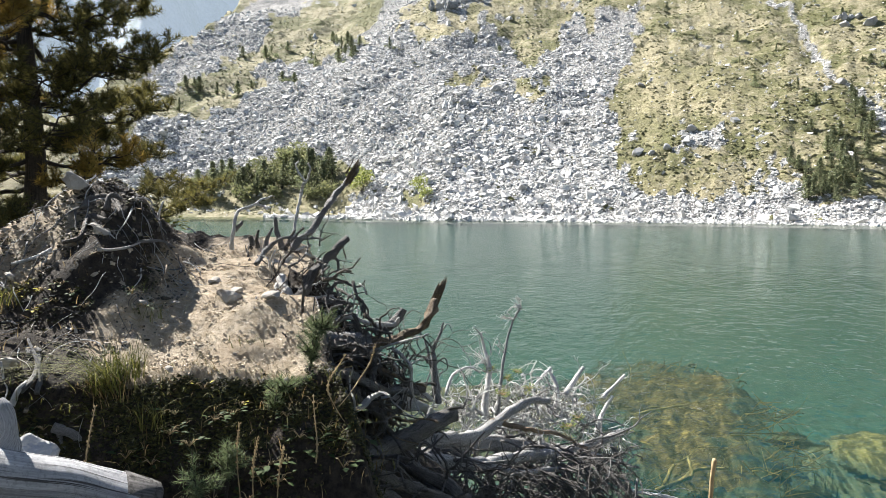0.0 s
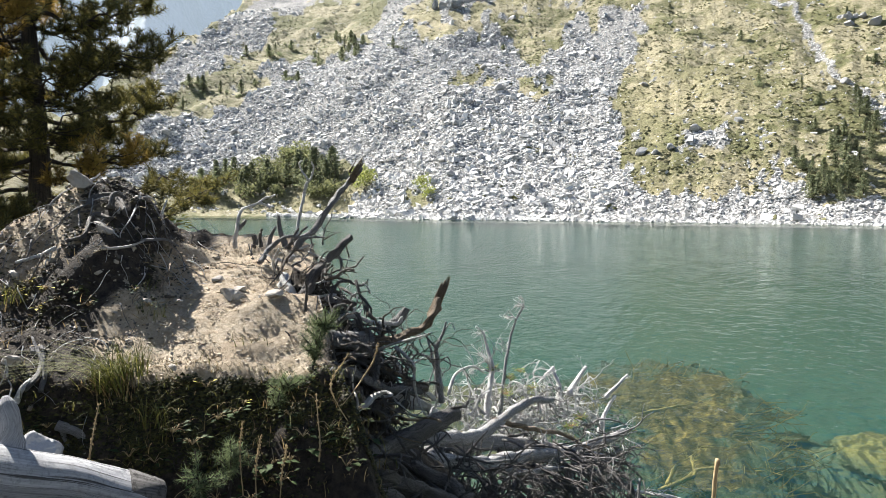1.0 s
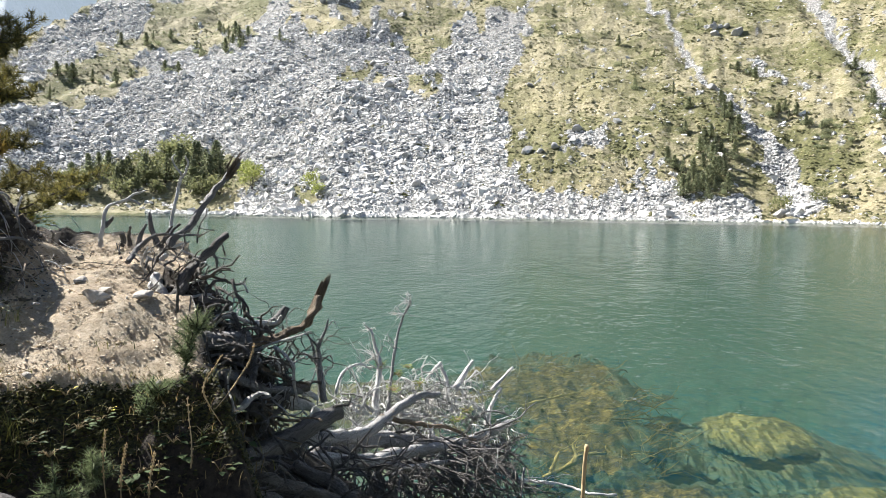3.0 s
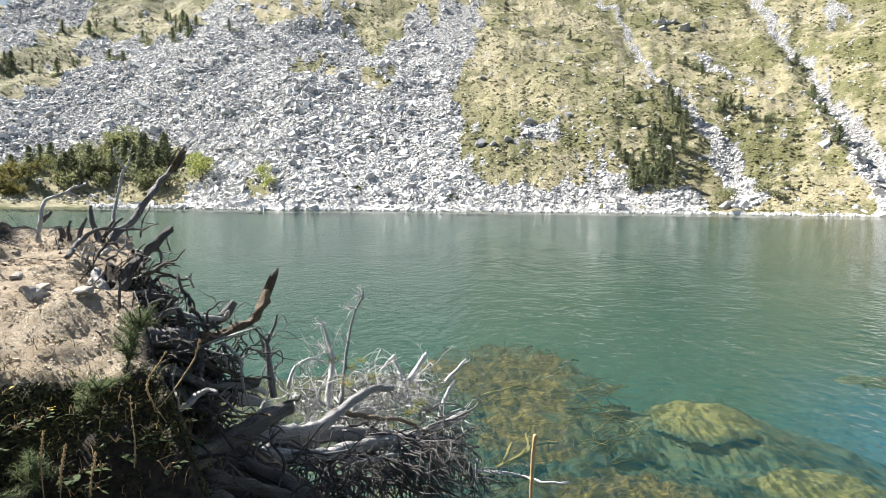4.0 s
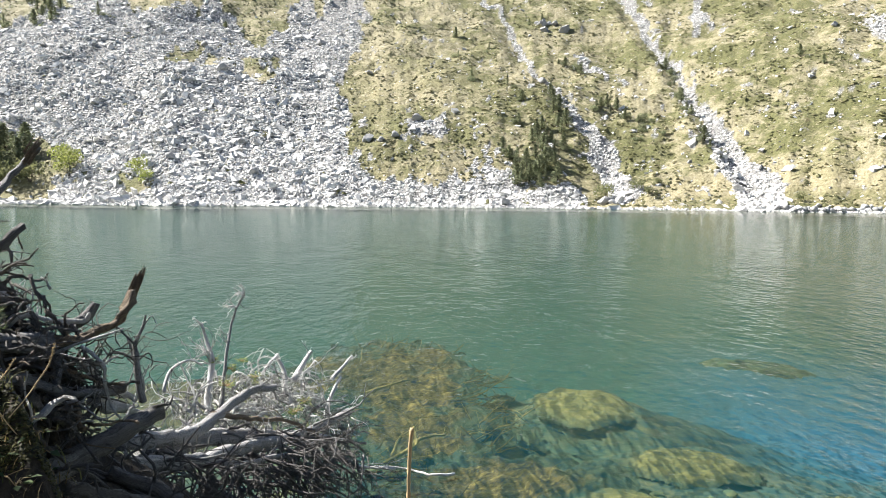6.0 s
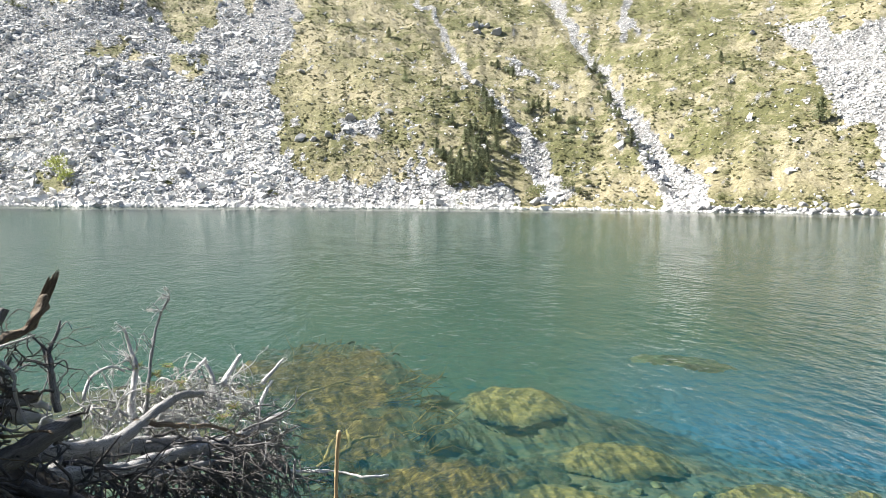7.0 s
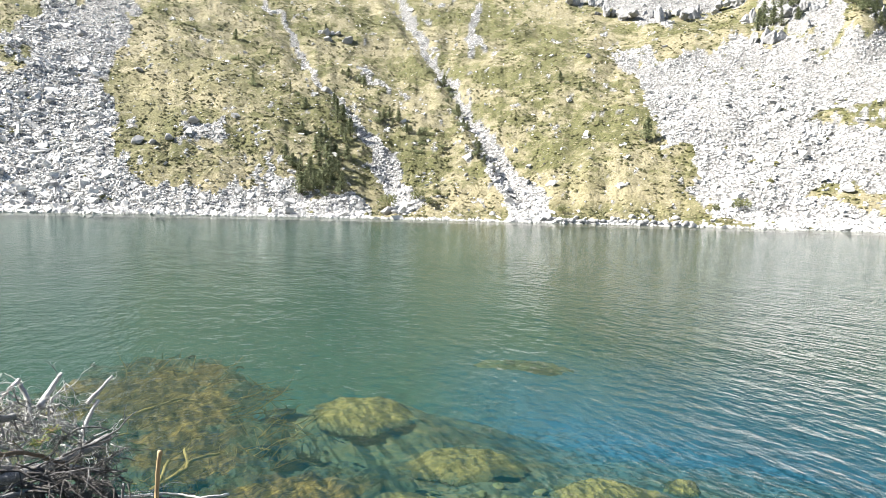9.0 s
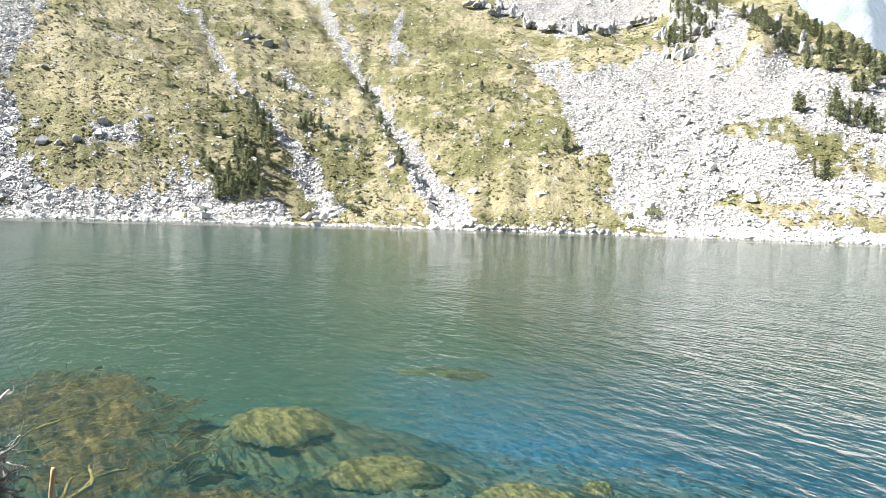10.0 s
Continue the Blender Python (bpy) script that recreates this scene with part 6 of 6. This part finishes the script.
# moss and litter
mo, li = Build(), Build()
for q in range(31000):
    x, y = rnd.uniform(-2.4, 0.05), rnd.uniform(1.9, 3.3)
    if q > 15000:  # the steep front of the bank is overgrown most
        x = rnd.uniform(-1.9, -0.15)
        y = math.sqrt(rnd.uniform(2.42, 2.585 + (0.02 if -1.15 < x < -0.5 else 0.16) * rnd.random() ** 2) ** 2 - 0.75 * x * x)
    elif rnd.random() < float(sandy(np.float64(x), np.float64(y))) * 1.6 - 0.35 or noise.noise(Vector((x * 5, y * 5, 1))) < -0.05:
        continue
    p = on_bank(x, y, 0.0)
    if p.z < 1.9:
        continue
    r = rnd.uniform(0.003, 0.011)
    v = [tuple(p + Vector((math.cos(k * 1.257) * r * rnd.uniform(0.6, 1.2), math.sin(k * 1.257) * r * rnd.uniform(0.6, 1.2), rnd.uniform(-0.3, 0.5) * r))) for k in range(5)]
    v.append(tuple(p + Vector((rnd.gauss(0, 0.5) * r, rnd.gauss(0, 0.5) * r, r * rnd.uniform(0.4, 1.1)))))
    mo.add(v, [(k, (k + 1) % 5, 5) for k in range(5)])
for _ in range(550):
    x, y = rnd.uniform(-2.4, 0.1), rnd.uniform(2.05, 3.6)
    p = on_bank(x, y, 0.006)
    a = rnd.uniform(0, 6.283)
    d = Vector((math.cos(a), math.sin(a), rnd.gauss(0, 0.3))) * rnd.uniform(0.012, 0.05)
    tube(li, [p, p + d], 0.0018, 0.0012, 3)
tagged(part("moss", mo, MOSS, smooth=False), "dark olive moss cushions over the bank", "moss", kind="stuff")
tagged(part("litter", li, STALK, smooth=False), "fallen needles and dry twig litter", "litter", kind="stuff")
gr, gd = Build(), Build()
for i in range(260):
    x = rnd.uniform(-1.9, -0.15)
    y = math.sqrt(rnd.uniform(2.44, 2.66) ** 2 - 0.75 * x * x)
    blades(gr if i % 3 else gd, x, y, 4, rnd.uniform(0.04, 0.14), 0.9, rnd, 0.003, 0.0, (0, -0.6))
for i in range(1100):
    x, y = rnd.uniform(-2.6, 0.15), rnd.uniform(2.1, 3.0)
    if float(sandy(np.float64(x), np.float64(y))) > 0.35 or (x < -1.2 and i % 4):
        continue
    blades(gr if i % 2 else gd, x, y, 3, rnd.uniform(0.03, 0.12), 0.6, rnd, 0.003)
tagged(part("bank_grass", gr, GRASS, smooth=False), "sparse green grass on the shaded bank", "grass", kind="stuff")
tagged(part("dry_bank_grass", gd, GRASS_DRY, smooth=False), "sparse dry grass on the shaded bank", "grass", kind="stuff")

# ---- the standing pine behind the mound ----
pine = tagged(thing("pine_tree"), "tall dark mountain pine with some needles coloured sunlit yellow", "pine tree")
PB = Vector((-3.95, 6.95, 2.0))
b = Build()
tube(b, bend([PB - Vector((0, 0, 0.4)), PB + Vector((0.03, 0, 2)), PB + Vector((-0.05, 0, 3.6)), PB + Vector((0, 0, 5.2))], 8, 0.02), 0.125, 0.03, 14, 0.12)
part("trunk", b, BARK, pine)


def brush(g, a, e, n, ln, width, r):
    """A shoot set all round with needles that point forwards."""
    a, e = np.array(a), np.array(e)
    way = (e - a) / max(np.linalg.norm(e - a), 1e-6)
    o = a + (e - a) * r.uniform(0.1, 1.0, n)[:, None]
    d = r.normal(size=(n, 3))
    d -= (d @ way)[:, None] * way
    d = d / np.linalg.norm(d, axis=1)[:, None] + way * r.uniform(0.4, 1.1, n)[:, None]
    d /= np.linalg.norm(d, axis=1)[:, None]
    w = np.cross(d, r.normal(size=(n, 3)))
    w = w / np.linalg.norm(w, axis=1)[:, None] * width * 0.5
    tip = o + d * (ln * r.uniform(0.7, 1.1, n))[:, None]
    g.add(np.stack([o - w, o + w, tip], 1), np.arange(3 * n).reshape(n, 3))


pr = np.random.default_rng(23)
PINE_REACH = ([1.0, 1.5, 1.8, 2.0, 2.25, 2.4, 2.7, 3.0, 3.6, 4.2, 4.7, 5.2], [0.6, 1.5, 1.8, 1.4, 1.0, 1.05, 1.2, 1.35, 1.35, 1.0, 0.6, 0.2])
for i in range(60):
    h = 1.2 + 3.95 * (i / 60) ** 1.05
    a = i * 2.4 + rnd.uniform(-0.4, 0.4)
    ln = float(np.interp(h, *PINE_REACH)) * rnd.uniform(0.65, 1.08)
    d = Vector((math.cos(a), math.sin(a), 0))
    o = PB + Vector((0, 0, h - 0.12 * ln))
    tip = o + d * ln + Vector((0, 0, ln * 0.16))
    run = bend([o, o + d * ln * 0.5 - Vector((0, 0, ln * 0.05)), tip], 6, 0.05, i)
    w, g = Build(), Build()
    tube(w, run, 0.024, 0.006, 6)
    # some lower branches take the needles painted as sunlit
    sunlit = i % 9 == 4 and h < 4
    for k in range(int(9 + 14 * ln)):
        j = min(len(run) - 1, int(len(run) * (0.22 + 0.78 * rnd.random() ** 0.75)))
        side = d.cross(Vector((0, 0, 1))) * rnd.choice((-1, 1)) * rnd.uniform(0.2, 1.0)
        ml = rnd.uniform(0.14, 0.34)
        m = run[j] + (d * rnd.uniform(0.1, 0.7) + side + Vector((0, 0, rnd.uniform(-0.35, 0.3)))).normalized() * ml
        tube(w, [run[j], run[j].lerp(m, 0.5) - Vector((0, 0, 0.015)), m], 0.006, 0.004, 4)
        brush(g, run[j].lerp(m, 0.35), m, 60, 0.075, 0.0065, pr)
        for _ in range(3):  # shoots curve upwards at the ends
            e = m + Vector((rnd.gauss(0, 0.55), rnd.gauss(0, 0.55), rnd.uniform(0.3, 1.1))).normalized() * rnd.uniform(0.09, 0.19)
            tube(w, [m, e], 0.004, 0.003, 3)
            brush(g, m, e, 62, 0.075, 0.0065, pr)
    br = part("branch", w, BARK, pine)
    part("needles", g, NEEDLES_SUNLIT if sunlit else NEEDLES, br, "needles coloured yellow as if sunlit" if sunlit else "", smooth=False)


# ---- under water ----
# place of the top, width, depth, height, turn
SUNKEN = [((7.95, 12.45, -0.62), 2.05, 2.4, 0.55, -26), ((7.85, 9.0, -0.62), 2.0, 1.3, 0.5, -26), ((5.4, 7.05, -0.15), 1.3, 0.9, 0.4, -20),
          ((6.75, 13.7, -0.75), 0.75, 0.5, 0.3, 20), ((7.95, 6.0, -0.2), 1.5, 1.0, 0.5, -30), ((9.6, 5.97, -0.5), 0.7, 0.5, 0.3, 40),
          ((16.3, 16.1, -1.3), 2.8, 1.3, 0.8, -26)]
for i, (p, a, c, h, turn) in enumerate(SUNKEN):
    u, w = np.meshgrid(np.linspace(-1.35, 1.35, 64), np.linspace(-1.35, 1.35, 64))
    rad = np.hypot(u, w) * (1 + 0.35 * fbm(u * 0.9 + 3 * i, w * 0.9, 3, 60 + i)) + 0.14 * fbm(u * 3 + i, w * 3, 3, 64 + i)
    z = -0.16 * h * rad ** 2 + h * 0.22 * fbm(u * 1.6, w * 1.6 + i, 4, 70 + i) - 0.32 * h * np.clip(rad - 0.8, 0, 1) ** 0.8
    ii = (np.arange(63)[:, None] * 64 + np.arange(63)[None, :]).ravel()
    ii = ii[rad.ravel()[ii] < 1.02]
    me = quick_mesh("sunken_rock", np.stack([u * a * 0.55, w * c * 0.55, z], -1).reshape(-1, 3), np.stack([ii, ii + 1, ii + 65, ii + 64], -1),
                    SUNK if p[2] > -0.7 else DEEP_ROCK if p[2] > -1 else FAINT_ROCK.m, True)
    me.attributes.new("rim", "FLOAT", "POINT").data.foreach_set("value", np.clip((rad.ravel() - 0.55) / 0.55, 0, 1).astype(np.float32))
    ob = tagged(new("sunken_rock", me), "sunken boulder coated with yellow-green algae" if p[2] > -0.7 else "deep sunken boulder, its colour dulled for murky water", "boulder", "sunken rocks")
    ob.matrix_basis = pose(*p, 2 * math.sin(i), 3, turn)

# pebbles and small stones on the shallow bed
bs = Build()
for i in range(70):
    a, d = radians(rnd.uniform(14, 52)), rnd.uniform(6.8, 11)
    x, y = d * math.sin(a), d * math.cos(a)
    w = rnd.uniform(0.06, 0.20)
    st = stone((w, w * 0.8, w * 0.4), 700 + i, 10, 0.2)
    bs.add(st.v[0] + np.array((x, y, float(bed_depth(np.float64(x), np.float64(y))) + w * 0.1)), ICO_F)
tagged(part("bed_stones", bs, DEEP_ROCK), "rounded stones on the shallow lake bed, dulled for murky water", "stones", kind="stuff")


def weed_bank(name, cx, cy, ax, ay, turn, top, label):
    """A lumpy mat of weed over sunken branches."""
    u, w = np.meshgrid(np.linspace(-1.1, 1.1, 120), np.linspace(-1.1, 1.1, 120))
    ca, sa = math.cos(radians(turn)), math.sin(radians(turn))
    x, y = cx + ca * u * ax - sa * w * ay, cy + sa * u * ax + ca * w * ay
    rad = np.hypot(u, w) + 0.45 * fbm(x / 0.9, y / 0.9, 4, 44) + 0.5 * fbm(x / 2.4, y / 2.4, 2, 47)
    z = np.where(rad < 1, top, top) - 0.40 * np.clip(rad - 0.62, 0, 1) ** 1.3 + 0.16 * fbm(x / 0.5, y / 0.5, 3, 45) + 0.10 * fbm(x / 0.12, y / 0.25, 2, 46)
    z = np.minimum(z, -0.06)
    ii = (np.arange(119)[:, None] * 120 + np.arange(119)[None, :]).ravel()
    ii = ii[(rad + 0.25 * fbm(x / 0.3, y / 0.3, 3, 48)).ravel()[ii] < 0.98]
    ob = new(name, quick_mesh(name, np.stack([x, y, z], -1).reshape(-1, 3), np.stack([ii, ii + 1, ii + 121, ii + 120], -1), WEED_BED, True))
    ob.data.attributes.new("rim", "FLOAT", "POINT").data.foreach_set("value", np.clip((rad.ravel() - 0.35) / 0.5, 0, 1).astype(np.float32))
    tagged(ob, label, "water weed", kind="stuff")


weed_bank("weed_bank", 4.55, 13.8, 2.25, 5.4, -9, -0.36, "brown matted weed over sunken branches")
weed_bank("shore_weed", 4.1, 8.4, 1.9, 1.3, -14, -0.24, "brown and yellow weed along the bank")
sw = {"a": Build(), "b": Build()}
wc = Vector((4.5, 13.6, -0.40))
for i in range(260):
    ang, rad = rnd.uniform(0, 6.283), math.sqrt(rnd.random())
    c = wc + Vector((math.cos(ang) * rad * 1.7 + math.sin(ang) * rad * 0.7, math.sin(ang) * rad * 4.4, rnd.uniform(-0.12, 0.10)))
    d = Vector((rnd.gauss(0.9, 0.4), rnd.gauss(0.35, 0.4), rnd.gauss(-0.05, 0.05)))
    spray(sw["a" if i % 6 else "b"], c, d, rnd.uniform(0.3, 0.9), rnd.uniform(0.006, 0.014), 1, rnd, 0.0, 0.4, 3)
sunk = tagged(thing("sunken_tree"), "sunken tree crown coated with brown weed and algae", "sunken branches")
tagged(part("brushwood", sw["a"], WEED, sunk, "weed-covered brown twigs", smooth=False), kind="stuff")
tagged(part("brushwood", sw["b"], SUNKWOOD, sunk, "algae-covered pale twigs"), kind="stuff")
for i, pts in enumerate(([(2.963, 9.733, -0.3), (3.28, 9.713, -0.15), (3.633, 10.016, -0.1), (4.048, 10.065, -0.1)], [(3.28, 9.713, -0.15), (3.484, 9.829, -0.1), (3.688, 10.566, -0.1)],
                         [(3.529, 13.538, -0.4), (4.111, 13.694, -0.3), (4.96, 14.196, -0.3)], [(3.082, 9.729, -0.2), (3.237, 9.969, -0.1), (3.302, 10.041, -0.05)],
                         [(3.449, 8.221, 0.05), (3.149, 8.205, 0.08), (2.885, 8.484, 0.1), (2.49, 8.566, 0.15)])):
    limb(sunk, "branch", pts, 0.035 if i < 4 else 0.018, 0.02 if i < 4 else 0.011, SUNKWOOD if i < 4 else WHITEWOOD, 7, 0.02, 0.25, 5, 90 + i)
lw = Build()
for i in range(230):
    c = Vector((2.94, 9.657, -0.35)).lerp(Vector((5.015, 8.078, -0.45)), rnd.random()) + Vector((rnd.gauss(0, 0.25), rnd.gauss(0, 0.45), rnd.uniform(-0.2, 0.1)))
    spray(lw, c, Vector((rnd.gauss(0.6, 0.7), rnd.gauss(0, 0.7), rnd.gauss(0, 0.3))), rnd.uniform(0.12, 0.4), rnd.uniform(0.005, 0.010), 1, rnd, 0, 0.8, 2)
tagged(part("water_weed", lw, WEED, smooth=False), "matted brown and yellow water weed near the bank", "water weed", kind="stuff")


def motions():
    """The ripples drift over the lake with the wind."""
    walk(lake, [(0.0, pose(0, 0, 0)), (5.0, pose(1.5, -0.4, 0)), (10.0, pose(3.0, -0.8, 0))])


motions()
